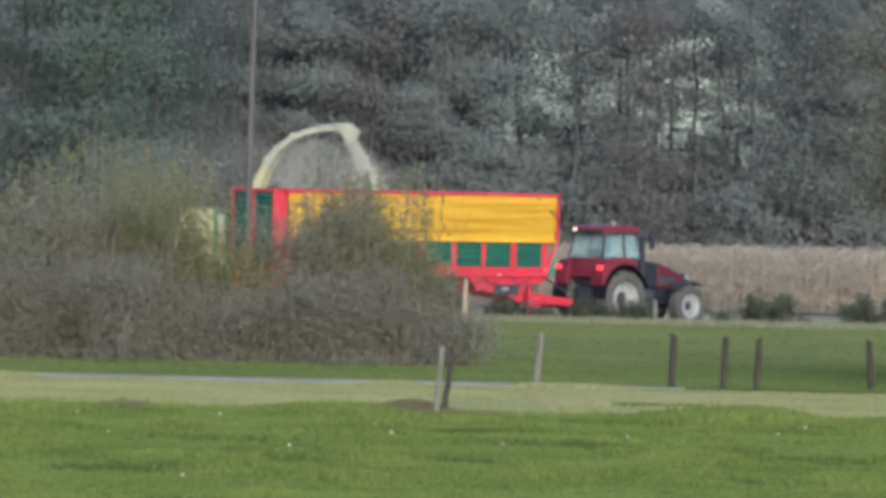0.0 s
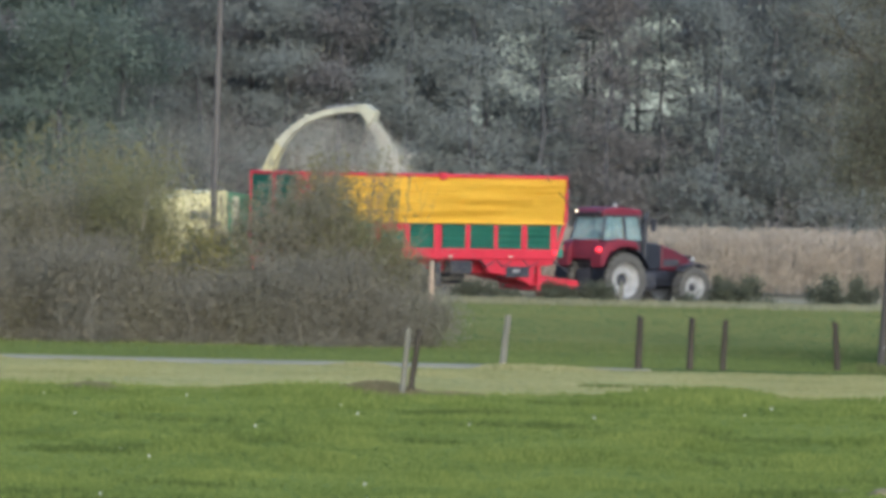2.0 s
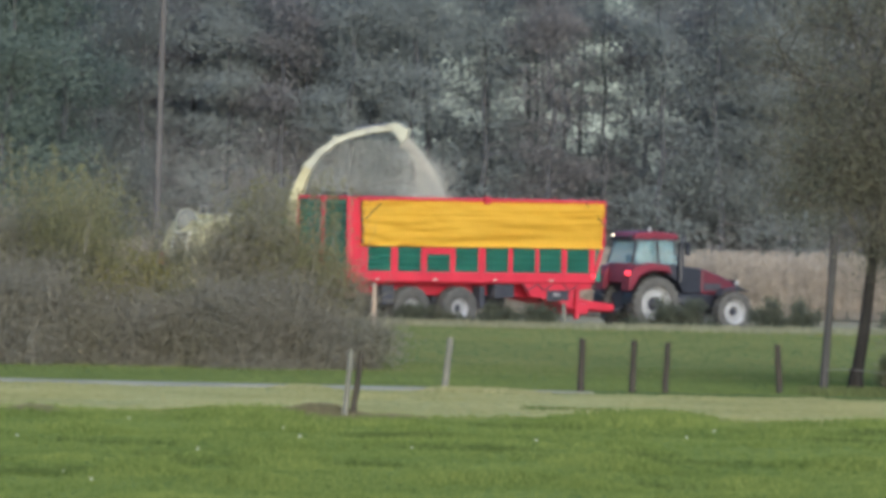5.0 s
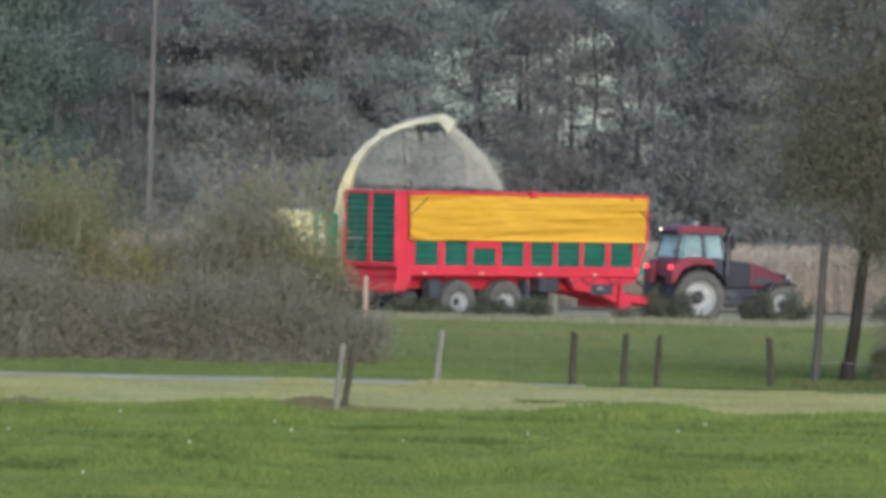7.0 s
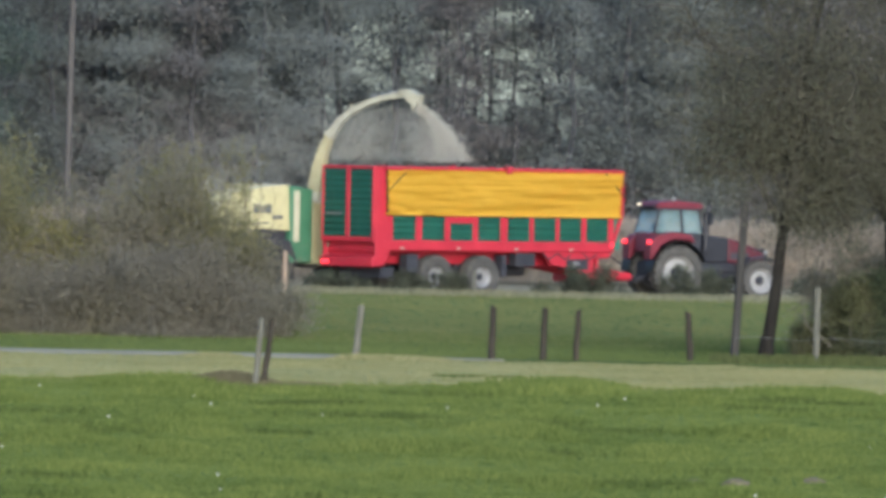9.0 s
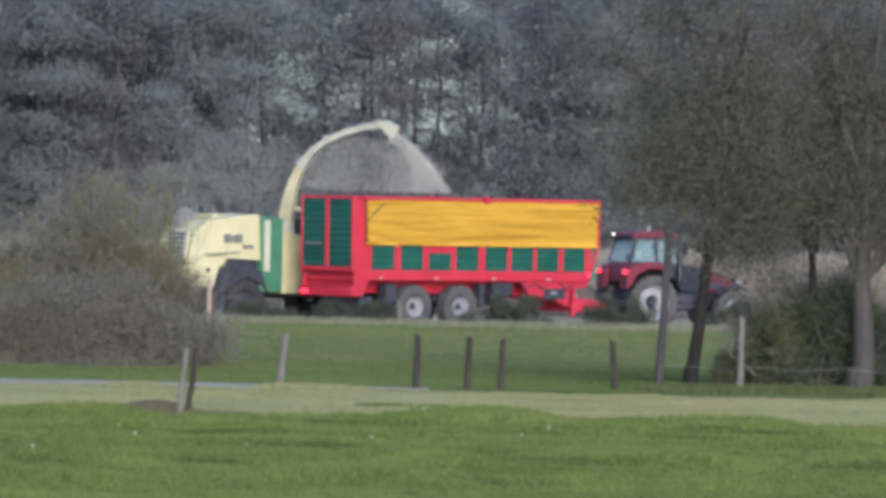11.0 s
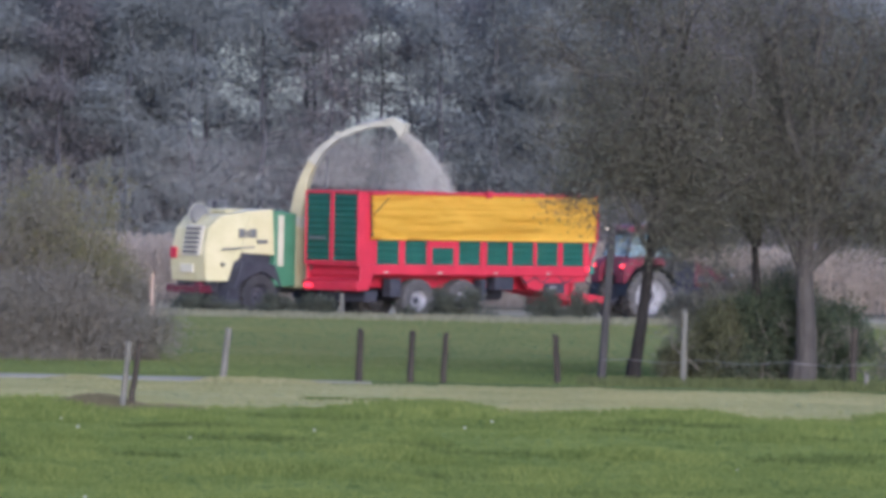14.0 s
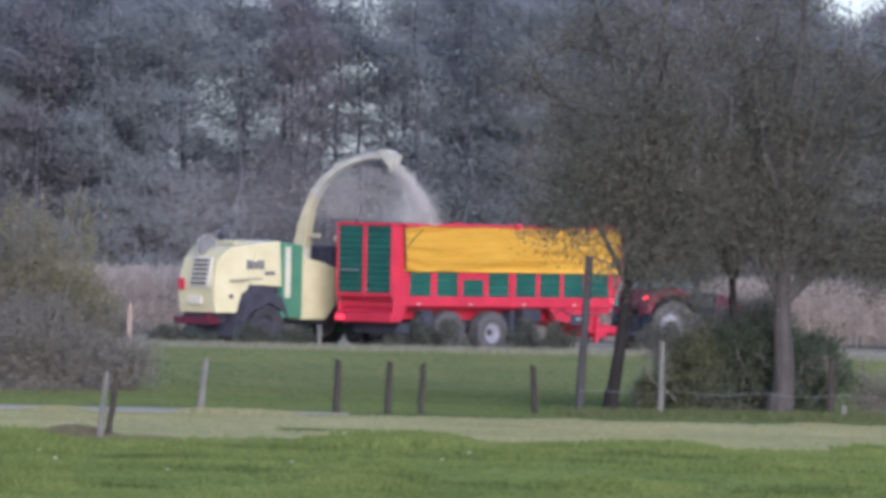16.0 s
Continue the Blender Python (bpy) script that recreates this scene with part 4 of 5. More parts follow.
        part("inner_wall", box(bmesh.new(), rear + 0.1, front - 0.1, *sorted((side - s * 0.1, side - s * 0.13)), 1.5, 3.95, 0), GREEN, t)
    part("floor_deck", box(bmesh.new(), rear + 0.1, low_front, n + 0.1, f - 0.1, 1.38, 1.5), RED, t)
    part("front_wall", box(bmesh.new(), front - 0.12, front - 0.05, n + 0.09, f - 0.09, 2.5, 3.7), GREEN, t)
    part("front_wall_base", box(bmesh.new(), low_front - 0.1, low_front - 0.02, n + 0.09, f - 0.09, 1.42, 2.62), RED, t)
    part("front_top_rail", box(bmesh.new(), front - 0.1, front + 0.01, n + 0.09, f - 0.09, 3.93, 4.03), RED, t)
    # tailgate
    gate = part("tailgate", boxes((rear - 0.1, rear, n + 0.02, f - 0.02, 3.93, 4.03), (rear - 0.1, rear, n + 0.02, f - 0.02, 1.68, 1.82), (rear - 0.1, rear, -0.09, 0.09, 1.8, 3.95),
                                (rear - 0.1, rear, n + 0.02, n + 0.1, 1.8, 3.95), (rear - 0.1, rear, f - 0.1, f - 0.02, 1.8, 3.95)), RED, t)
    for y0, y1 in ((n + 0.1, -0.09), (0.09, f - 0.1)):
        bm = ribbed(y0, y1, 1.82, 3.93, 0, 0.03, 0.19, 1)
        for v in bm.verts:
            v.co = Vector((rear - 0.05 - v.co.y, v.co.x, v.co.z))
        bmesh.ops.recalc_face_normals(bm, faces=bm.faces)
        part("tailgate_panel", bm, GREEN, gate, "green ribbed tailgate sheet")
    part("tailgate_latch", box(bmesh.new(), rear - 0.14, rear - 0.09, 0.25, 1.0, 2.5, 2.56), STEEL, gate)
    # rear end under the tailgate
    part("rear_chute", slab([(rear + 0.12, 1.68), (rear + 0.5, 1.68), (rear + 0.5, 1.2), (rear + 0.2, 1.2)], n + 0.1, f - 0.1), RED, t)
    part("rear_ledge", slab([(rear - 0.1, 1.21), (rear + 0.2, 1.3), (rear + 0.2, 1.19), (rear - 0.1, 1.19)], n + 0.1, f - 0.1, 0.01), RED, t)
    part("bumper", box(bmesh.new(), rear - 0.12, rear + 0.06, n, f, 0.9, 1.185), RED, t)
    for x in (-9.3, -7.0, -4.6, -2.3):
        part("side_reflector", box(bmesh.new(), x, x + 0.16, n - 0.03, n + 0.01, 1.47, 1.52, 0.008), PALE_PANEL, t, "small pale side reflector")
    for x in (-3.4, -2.75, -1.7):
        part("hose", rod(rod(bmesh.new(), (x, n + 0.03, 1.4), (x + 0.25, n, 1.18), 0.022, sides=6), (x + 0.25, n, 1.18), (x + 0.6, n + 0.03, 1.36), 0.022, sides=6), BLACK, t)
    for y in (n + 0.28, f - 0.28):
        part("tail_lamp", box(bmesh.new(), rear - 0.15, rear - 0.11, y - 0.17, y + 0.17, 0.98, 1.09, 0.015), TAIL if y > 0 else LAMP_RED, t, "red tail lamp")
    part("side_lamp", box(bmesh.new(), low_front - 0.14, low_front - 0.05, n - 0.05, n - 0.02, 1.6, 1.7, 0.01), TAIL, t, "glowing red side lamp")
    # running gear
    for y in (-0.5, 0.5):
        part("chassis_beam", slab([(rear + 0.7, 1.0), (-3.2, 1.0), (-0.7, 0.62), (1.0, 0.55), (1.0, 0.75), (-0.6, 0.95), (-2.6, 1.4), (rear + 0.7, 1.4)], y - 0.09, y + 0.09), RED, t)
    part("front_frame", slab([(-3.3, 1.42), (-0.5, 1.42), (-0.5, 1.25), (-1.2, 1.2), (-1.3, 0.6), (-1.9, 0.85), (-3.0, 1.0)], n + 0.05, n + 0.2), RED, t)
    # black box set into the red frame in place of its dark openings
    part("frame_opening_box", box(bmesh.new(), -2.35, -1.45, n + 0.02, n + 0.5, 0.86, 1.2), BLACK, t)
    part("valve_block", box(bmesh.new(), -2.1, -1.85, n - 0.03, n + 0.05, 1.0, 1.12), STEEL, t)
    part("support_leg", box(bmesh.new(), -1.02, -0.9, n + 0.15, n + 0.3, 0.3, 1.4), RED, t)
    part("tool_box", box(bmesh.new(), -4.4, -3.6, n + 0.12, n + 0.5, 0.95, 1.38), BLACK, t)
    part("drawbar_strut", rod(bmesh.new(), (-2.4, n + 0.16, 1.1), (-0.7, n + 0.3, 0.55), 0.05), RED, t)
    part("hydraulic_ram", rod(bmesh.new(), (-2.2, -0.9, 1.15), (-0.4, -0.3, 0.65), 0.04), STEEL, t)
    part("drawbar_foot", box(bmesh.new(), -0.9, -0.5, -1.1, 1.1, 0.45, 0.8, 0.04), RED, t)
    part("drawbar", slab([(-0.7, 0.48), (1.3, 0.5), (1.3, 0.66), (-0.7, 0.85)], -0.14, 0.14), RED, t)
    part("hose_loop", rod(bmesh.new(), (0.0, -0.2, 1.5), (0.9, -0.25, 1.0), 0.03), BLACK, t)
    for x in (-7.72, -5.82):
        part("axle", rod(bmesh.new(), (x, -1.1, 0.64), (x, 1.1, 0.64), 0.08), BLACK, t)
        part("leaf_spring", boxes((x - 0.6, x + 0.6, -0.56, -0.46, 0.72, 0.98), (x - 0.6, x + 0.6, 0.46, 0.56, 0.72, 0.98)), BLACK, t)
    # black drum and plate added to darken the open gap under the floor
    part("underbody_filler_drum", rod(bmesh.new(), (-4.5, 0.1, 0.82), (-3.1, 0.1, 0.82), 0.2, sides=16), BLACK, t)
    part("underbody_filler_plate", box(bmesh.new(), -4.4, -2.6, 0.75, 0.85, 0.6, 1.2), BLACK, t)
    part("mudguard", boxes((-8.9, -8.45, n + 0.1, n + 0.5, 0.72, 1.3)), BLACK, t)
    part("mudguard", boxes((-5.0, -4.8, n + 0.1, n + 0.5, 0.6, 1.3)), BLACK, t)
    part("underrun", box(bmesh.new(), rear + 0.45, rear + 1.0, -1.0, 1.0, 0.55, 0.9), BLACK, t)
    turning = []
    for x in (-7.72, -5.82):
        for y in (-1.0, 1.0):
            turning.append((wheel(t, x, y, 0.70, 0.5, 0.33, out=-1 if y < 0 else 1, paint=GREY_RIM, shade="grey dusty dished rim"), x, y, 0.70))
    # chopped maize in the box
    bm = bmesh.new()
    grid = [[bm.verts.new((rear + 0.2 + 9.9 * i / 40, n + 0.15 + 2.25 * j / 10,
                           2.9 + 0.6 * math.exp(-((i / 40 - 0.45) / 0.25) ** 2) + 0.12 * noise.noise(Vector((i * 0.4, j * 0.5, 3))))) for j in range(11)] for i in range(41)]
    for a, c in zip(grid, grid[1:]):
        for j in range(10):
            bm.faces.new((a[j], c[j], c[j + 1], a[j + 1]))
    load = part("chopped_maize_load", bm, CHAFF)
    tagged(load, "heap of chopped pale maize filling the trailer", "silage")
    return t, turning, load


TRAILER, TRAILER_WHEELS, LOAD = trailer()


# ---- the tractor ----
def tractor():
    t = thing("tractor", pose(7.7, 252.4, -0.15, 0, 0, 25), "dark red farm tractor with a tinted cab and pale rims", "tractor")
    part("hood", slab([(2.05, 1.12), (3.05, 1.05), (3.36, 1.15), (3.4, 1.38), (3.16, 1.56), (2.6, 1.78), (2.05, 1.94)], -0.42, 0.42, 0.08), HOOD_RED, t, "dark maroon engine hood")
    part("hood_rear", slab([(0.95, 1.15), (2.06, 1.12), (2.06, 1.93), (0.95, 2.04)], -0.44, 0.44, 0.05), INK, t, "black rear part of the hood")
    part("grille", slab([(3.36, 1.05), (3.5, 1.15), (3.53, 1.48), (3.36, 1.6)], -0.36, 0.36, 0.03), INK, t)
    part("engine_block", boxes((0.6, 3.1, -0.36, 0.36, 0.62, 1.2), (1.2, 2.3, -0.5, 0.5, 0.8, 1.1), bevel=0.04), INK, t)
    part("hood_vent", box(bmesh.new(), 2.15, 2.8, -0.445, -0.41, 1.24, 1.46, 0.01), BLACK, t)
    part("headlamp", box(bmesh.new(), 3.36, 3.5, -0.4, -0.26, 1.42, 1.54), RIM, t)
    part("headlamp", box(bmesh.new(), 3.36, 3.5, 0.26, 0.4, 1.42, 1.54), RIM, t)
    part("front_weight", box(bmesh.new(), 3.5, 3.9, -0.45, 0.45, 0.62, 1.0, 0.06), BLACK, t)
    part("rear_housing", boxes((-0.55, 0.8, -0.45, 0.45, 0.5, 1.3), (-0.8, -0.5, -0.35, 0.35, 0.6, 1.15), bevel=0.05), BLACK, t)
    part("fuel_tank", box(bmesh.new(), 0.75, 1.55, -0.85, -0.4, 0.55, 1.05, 0.08), BLACK, t)
    part("fuel_tank", box(bmesh.new(), 0.75, 1.55, 0.4, 0.85, 0.55, 1.05, 0.08), BLACK, t)
    for z in (0.5, 0.8):
        part("cab_step", box(bmesh.new(), 0.95, 1.3, -1.0, -0.82, z, z + 0.05), BLACK, t)
    cab = part("cab", boxes((-0.62, 0.98, -0.7, 0.7, 1.2, 2.1), bevel=0.06), BLACK, t)
    lo, hi = 2.06, 2.8
    for x, y, x2, y2 in ((-0.72, -0.76, -0.5, -0.66), (0.25, -0.78, 0.22, -0.68), (1.0, -0.7, 0.86, -0.62), (-0.72, 0.76, -0.5, 0.66), (0.25, 0.78, 0.22, 0.68), (1.0, 0.7, 0.86, 0.62)):
        part("cab_pillar", rod(bmesh.new(), (x, y, lo), (x2, y2, hi), 0.05, 0.045, 8), BLACK, cab)
    for side in (-1, 1):
        for xa, xb, xc, xd in ((-0.66, 0.2, 0.18, -0.46), (0.3, 0.95, 0.82, 0.27)):
            bm = bmesh.new()
            bm.faces.new([bm.verts.new((x, side * (0.755 if z == lo else 0.66), z)) for x, z in ((xa, lo), (xb, lo), (xc, hi), (xd, hi))])
            bmesh.ops.solidify(bm, geom=list(bm.faces), thickness=0.012)
            part("side_window", bm, GLASS, cab, "tinted cab glass")
    for x, x2, w in ((-0.74, -0.53, 0.7), (1.02, 0.88, 0.62)):
        bm = bmesh.new()
        bm.faces.new([bm.verts.new(c) for c in ((x, -w, lo), (x, w, lo), (x2, w * 0.93, hi), (x2, -w * 0.93, hi))])
        bmesh.ops.solidify(bm, geom=list(bm.faces), thickness=0.012)
        part("cab_screen", bm, GLASS, cab, "tinted cab glass")
    part("rear_panel", slab([(-0.86, 1.45), (-0.6, 1.45), (-0.6, 2.1), (-0.76, 2.06)], -0.62, 0.62, 0.03), CASE_RED, cab, "dull red panel under the rear screen")
    part("lamp_bracket", rod(bmesh.new(), (-0.68, -0.62, 2.9), (-0.68, 0.62, 2.9), 0.03, sides=6), BLACK, cab)
    part("seat", boxes((-0.35, 0.15, -0.25, 0.25, 1.5, 1.75), (-0.4, -0.25, -0.25, 0.25, 1.7, 2.35), bevel=0.05), BLACK, cab)
    part("steering_column", rod(bmesh.new(), (0.75, 0, 1.5), (0.45, 0, 2.05), 0.05), BLACK, cab)
    roof = part("cab_roof", slab([(-0.6, 2.82), (0.95, 2.82), (1.05, 2.9), (0.95, 3.03), (0.2, 3.1), (-0.5, 3.06), (-0.66, 2.94)], -0.7, 0.7, 0.06), CASE_RED, t, "dull dark red cab roof")
    part("roof_edge", box(bmesh.new(), -0.66, 0.98, -0.72, 0.72, 2.79, 2.85, 0.02), BLACK, roof)
    part("beacon", lathe([(0.0, 0.0), (0.07, 0.0), (0.07, 0.1), (0.04, 0.15), (0.0, 0.15)], 12), RIM, roof).matrix_basis = pose(0.1, -0.4, 3.07, 90)
    part("work_lamp", box(bmesh.new(), -0.72, -0.64, 0.5, 0.57, 2.92, 2.98, 0.02), WORKLAMP, roof, "lit warm white work lamp")
    part("work_lamp", box(bmesh.new(), -0.71, -0.64, -0.6, -0.52, 2.92, 2.98, 0.02), BLACK, roof)
    for s in (-1, 1):
        # arched fender over the rear wheel
        bm = bmesh.new()
        rows = []
        for i in range(15):
            a = math.pi * (0.12 + 0.88 * i / 14)
            rows.append([bm.verts.new((0.98 * math.cos(a), s * y, 0.8 + 0.99 * math.sin(a))) for y in (0.6, 1.16, 1.2)])
        for p, q in zip(rows, rows[1:]):
            for j in range(2):
                bm.faces.new((p[j], p[j + 1], q[j + 1], q[j]))
        bmesh.ops.solidify(bm, geom=list(bm.faces), thickness=0.03)
        part("rear_fender", bm, INK, t, "black fender flare")
        part("fender_panel", slab([(-1.0, 1.2), (-0.98, 1.7), (-0.78, 1.98), (-0.2, 2.1), (0.45, 2.02), (0.62, 1.74), (0.3, 1.84), (-0.2, 1.86), (-0.62, 1.66), (-0.88, 1.25)], *sorted((s * 0.55, s * 1.08)), 0.03), CASE_RED, t, "red rear fender")
        part("tail_lamp", box(bmesh.new(), -1.03, -0.93, *sorted((s * 0.84, s * 1.02)), 1.7, 1.82, 0.02), TAIL, t, "glowing red tail lamp")
        part("front_fender", slab([(2.37, 1.1), (2.57, 1.3), (3.07, 1.37), (3.45, 1.24), (3.42, 1.2), (3.07, 1.31), (2.6, 1.24), (2.42, 1.07)], *sorted((s * 0.7, s * 1.08)), 0.01), BLACK, t)
        part("mirror_arm", rod(bmesh.new(), (1.0, s * 0.68, 2.7), (1.1, s * 1.1, 2.75), 0.018), BLACK, t)
        part("mirror", box(bmesh.new(), 1.08, 1.14, *sorted((s * 1.0, s * 1.22)), 2.35, 2.72, 0.02), BLACK, t)
        part("lift_arm", rod(bmesh.new(), (-0.5, s * 0.35, 0.75), (-1.25, s * 0.42, 0.55), 0.05), BLACK, t)
    part("exhaust", rod(rod(bmesh.new(), (1.16, -0.62, 1.5), (1.16, -0.62, 2.7), 0.10), (1.16, -0.62, 2.66), (1.3, -0.62, 2.96), 0.06), INK, t)
    part("hitch", box(bmesh.new(), -1.2, -0.7, -0.12, 0.12, 0.45, 0.62), BLACK, t)
    part("front_axle", rod(bmesh.new(), (2.97, -0.8, 0.6), (2.97, 0.8, 0.6), 0.1), BLACK, t)
    turning = []
    for y in (-0.86, 0.86):
        o = -1 if y < 0 else 1
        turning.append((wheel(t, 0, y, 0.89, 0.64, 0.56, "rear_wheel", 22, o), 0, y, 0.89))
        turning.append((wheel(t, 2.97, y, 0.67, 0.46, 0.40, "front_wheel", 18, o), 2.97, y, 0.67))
    return t, turning


TRACTOR, TRACTOR_WHEELS = tractor()


# ---- the forage harvester ----
def arc_tube(points, widths, heights, wall=0.0):
    """A rectangular duct along points of (x, z)."""
    bm = bmesh.new()
    rings = []
    k = len(points)
    for i, (x, z) in enumerate(points):
        a, c = points[max(0, i - 1)], points[min(k - 1, i + 1)]
        d = Vector((c[0] - a[0], 0, c[1] - a[1])).normalized()
        up = Vector((-d.z, 0, d.x))
        p = Vector((x, 0, z))
        w, h = widths[i] / 2, heights[i] / 2
        rings.append([bm.verts.new(p + Vector((0, sy * w, 0)) + up * sz * h) for sy, sz in ((-1, -1), (1, -1), (1, 1), (-1, 1))])
    for p, q in zip(rings, rings[1:]):
        for j in range(4):
            bm.faces.new((p[j], p[(j + 1) % 4], q[(j + 1) % 4], q[j]))
    bm.faces.new(rings[0])
    bm.faces.new(rings[-1])
    bmesh.ops.recalc_face_normals(bm, faces=bm.faces)
    bmesh.ops.bevel(bm, geom=list(bm.edges), offset=0.015, segments=1, affect="EDGES")
    return bm


def harvester():
    t = thing("forage_harvester", pose(-3.24, 248.07, -0.15, 0, 0, 40), "cream forage harvester with a green stripe and a tall curved spout", "harvester")
    # engine housing: tapers towards its tail
    bm = bmesh.new()
    outline = [(-4.45, 1.1, 0.80), (-4.55, 1.9, 0.80), (-4.35, 2.75, 0.76), (-3.9, 3.15, 0.85), (-2.9, 3.32, 1.1), (-2.1, 3.38, 1.25), (-2.1, 1.95, 1.35), (-3.3, 2.0, 1.15), (-3.55, 1.35, 1.05), (-3.65, 1.1, 1.0)]
    a = [bm.verts.new((x, -w, z)) for x, z, w in outline]
    c = [bm.verts.new((x, w, z)) for x, z, w in outline]
    bm.faces.new(a)
    bm.faces.new(c[::-1])
    for i in range(len(a)):
        k = (i + 1) % len(a)
        bm.faces.new((a[k], a[i], c[i], c[k]))
    bmesh.ops.triangulate(bm, faces=[q for q in bm.faces if len(q.verts) > 4])
    bmesh.ops.recalc_face_normals(bm, faces=bm.faces)
    body = part("engine_housing", bm, CREAM, t)
    part("vent_panel", slab([(-4.6, 1.88), (-4.5, 1.88), (-4.32, 2.84), (-4.42, 2.84)], -0.6, 0.22, 0.02), PALE_PANEL, body, "pale panel behind the vent slats")
    for i in range(6):
        z = 1.98 + i * 0.145
        part("vent_slat", box(bmesh.new(), -4.63 + 0.027 * i, -4.53 + 0.027 * i, -0.5, 0.14, z, z + 0.06, 0.006), BLACK, body)
    part("rear_panel", box(bmesh.new(), -4.58, -4.5, -0.3, 0.3, 1.35, 1.62, 0.02), CREAM_DUSTY, body)
    part("tail_lamp", box(bmesh.new(), -4.62, -4.55, 0.46, 0.74, 1.8, 2.15, 0.02), RED, body, "unlit red tail lamp")
    part("rear_bumper", boxes((-4.7, -4.2, -0.8, 0.8, 0.72, 0.96), (-4.68, -4.5, -0.75, -0.5, 0.9, 1.08)), HOOD_RED, body)
    # emblem and lettering as plain bars
    def side_y(x):
        return -(1.35 + (x + 2.1) * 0.235) - 0.03
    for x0, x1, z0, z1 in ((-3.35, -3.15, 2.48, 2.76), (-3.11, -3.03, 2.48, 2.7), (-2.99, -2.75, 2.48, 2.76), (-2.72, -2.36, 2.3, 2.42)):
        bar = part("lettering_bar", box(bmesh.new(), -0.5 * (x1 - x0), 0.5 * (x1 - x0), -0.03, 0.03, z0, z1, 0.004), DARKGREY, body)
        bar.matrix_basis = pose((x0 + x1) / 2, side_y((x0 + x1) / 2), 0, 0, 0, -9)
    seam = part("panel_seam", box(bmesh.new(), -0.85, 0.35, -0.03, 0.03, 2.14, 2.19, 0.004), DARKGREY, body)
    seam.matrix_basis = pose(-3.0, side_y(-3.0), 0, 0, -4, -9)
    part("fuel_cap", rod(bmesh.new(), (-3.9, -0.93, 1.62), (-3.9, -1.02, 1.62), 0.06), BLACK, body)
    screen = part("intake_screen", lathe([(0.0, -0.12), (0.28, -0.10), (0.36, 0), (0.28, 0.09), (0.0, 0.09)], 20), DARKGREY, body, "dark round intake screen")
    screen.matrix_basis = pose(-4.0, 0.1, 3.16, 0, 0, -12)
    part("screen_rim", lathe([(0.355, -0.02), (0.38, -0.02), (0.38, 0.03), (0.355, 0.03)], 24), DUCT, body, "dusty rim of the intake screen").matrix_basis = pose(-4.0, 0.1, 3.16, 0, 0, -12)
    part("exhaust_pipe", rod(bmesh.new(), (-3.2, 0.3, 3.3), (-3.2, 0.3, 3.62), 0.07), BLACK, body)
    part("roof_hatch", box(bmesh.new(), -3.4, -2.3, -0.5, 0.6, 3.24, 3.37, 0.04), CREAM, body)
    stripe = part("stripe_panel", slab([(-2.1, 0.95), (-1.2, 0.95), (-1.2, 3.26), (-2.1, 3.36)], -1.38, 1.38, 0.05), STRIPE, t, "green middle panel")
    part("white_band", box(bmesh.new(), -1.98, -1.75, -1.41, -1.37, 1.6, 3.2, 0.01), CREAM_DUSTY, stripe)
    part("side_cover", slab([(-1.2, 0.9), (-0.1, 0.9), (0.35, 1.4), (0.35, 2.55), (-0.2, 2.72), (-1.2, 2.9)], -1.34, 1.34, 0.06), CREAM, t, "cream side cover")
    part("underframe", boxes((-4.2, 3.4, -0.6, 0.6, 0.75, 1.45), bevel=0.04), BLACK, t)
    part("wheel_arch", slab([(-3.95, 0.35), (-1.7, 0.35), (-1.8, 1.95), (-3.1, 2.02), (-3.5, 1.7)], -1.16, 1.16, 0.02), BLACK, t)
    for y0, y1 in ((-1.41, -0.9), (0.9, 1.41)):
        part("rear_fender", slab([(-3.8, 0.85), (-3.45, 1.74), (-2.1, 1.64), (-1.75, 0.85), (-2.1, 1.2), (-2.65, 1.42), (-3.25, 1.2)], y0, y1, 0.02), BLACK, t)
    cab = part("cab", slab([(2.4, 1.5), (3.7, 1.5), (3.9, 2.2), (3.6, 3.4), (2.4, 3.4)], -0.95, 0.95, 0.05), GLASS, t)
    part("cab_roof", box(bmesh.new(), 2.35, 3.8, -1.0, 1.0, 3.38, 3.55, 0.06), CREAM, cab)
    # plain block added to fill the dark space between spout and cab
    part("cab_back_block", boxes((0.5, 2.38, -0.85, 0.85, 2.3, 3.25), (0.7, 2.2, -0.88, -0.84, 2.45, 3.1), bevel=0.05), BLACK, t, "black block behind the cab")
    part("hand_rail", rod(rod(rod(bmesh.new(), (-2.9, 0.9, 3.3), (-2.9, 0.9, 3.62), 0.02, sides=6), (-2.9, 0.9, 3.62), (-2.2, 0.9, 3.62), 0.02, sides=6), (-2.2, 0.9, 3.62), (-2.2, 0.9, 3.3), 0.02, sides=6), STEEL, t)
    part("feeder_house", slab([(2.2, 0.5), (4.4, 0.35), (4.4, 0.9), (2.6, 1.5)], -0.6, 0.6, 0.04), STRIPE, t)
    part("turntable", rod(bmesh.new(), (0, 0, 2.4), (0, 0, 3.15), 0.34, 0.30, 18), CREAM_DUSTY, t)
    turning = []
    for y in (-1.12, 1.12):
        o = -1 if y < 0 else 1
        turning.append((wheel(t, -2.65, y, 0.74, 0.5, 0.38, "rear_wheel", 18, o, BLACK, "dark rim", DARK_RUBBER), -2.65, y, 0.74))
        turning.append((wheel(t, 2.0, y, 0.9, 0.65, 0.45, "front_wheel", 20, o, rubber=DARK_RUBBER), 2.0, y, 0.9))
    # the spout turns on its own pivot
    spout = new("spout")
    spout.parent = t
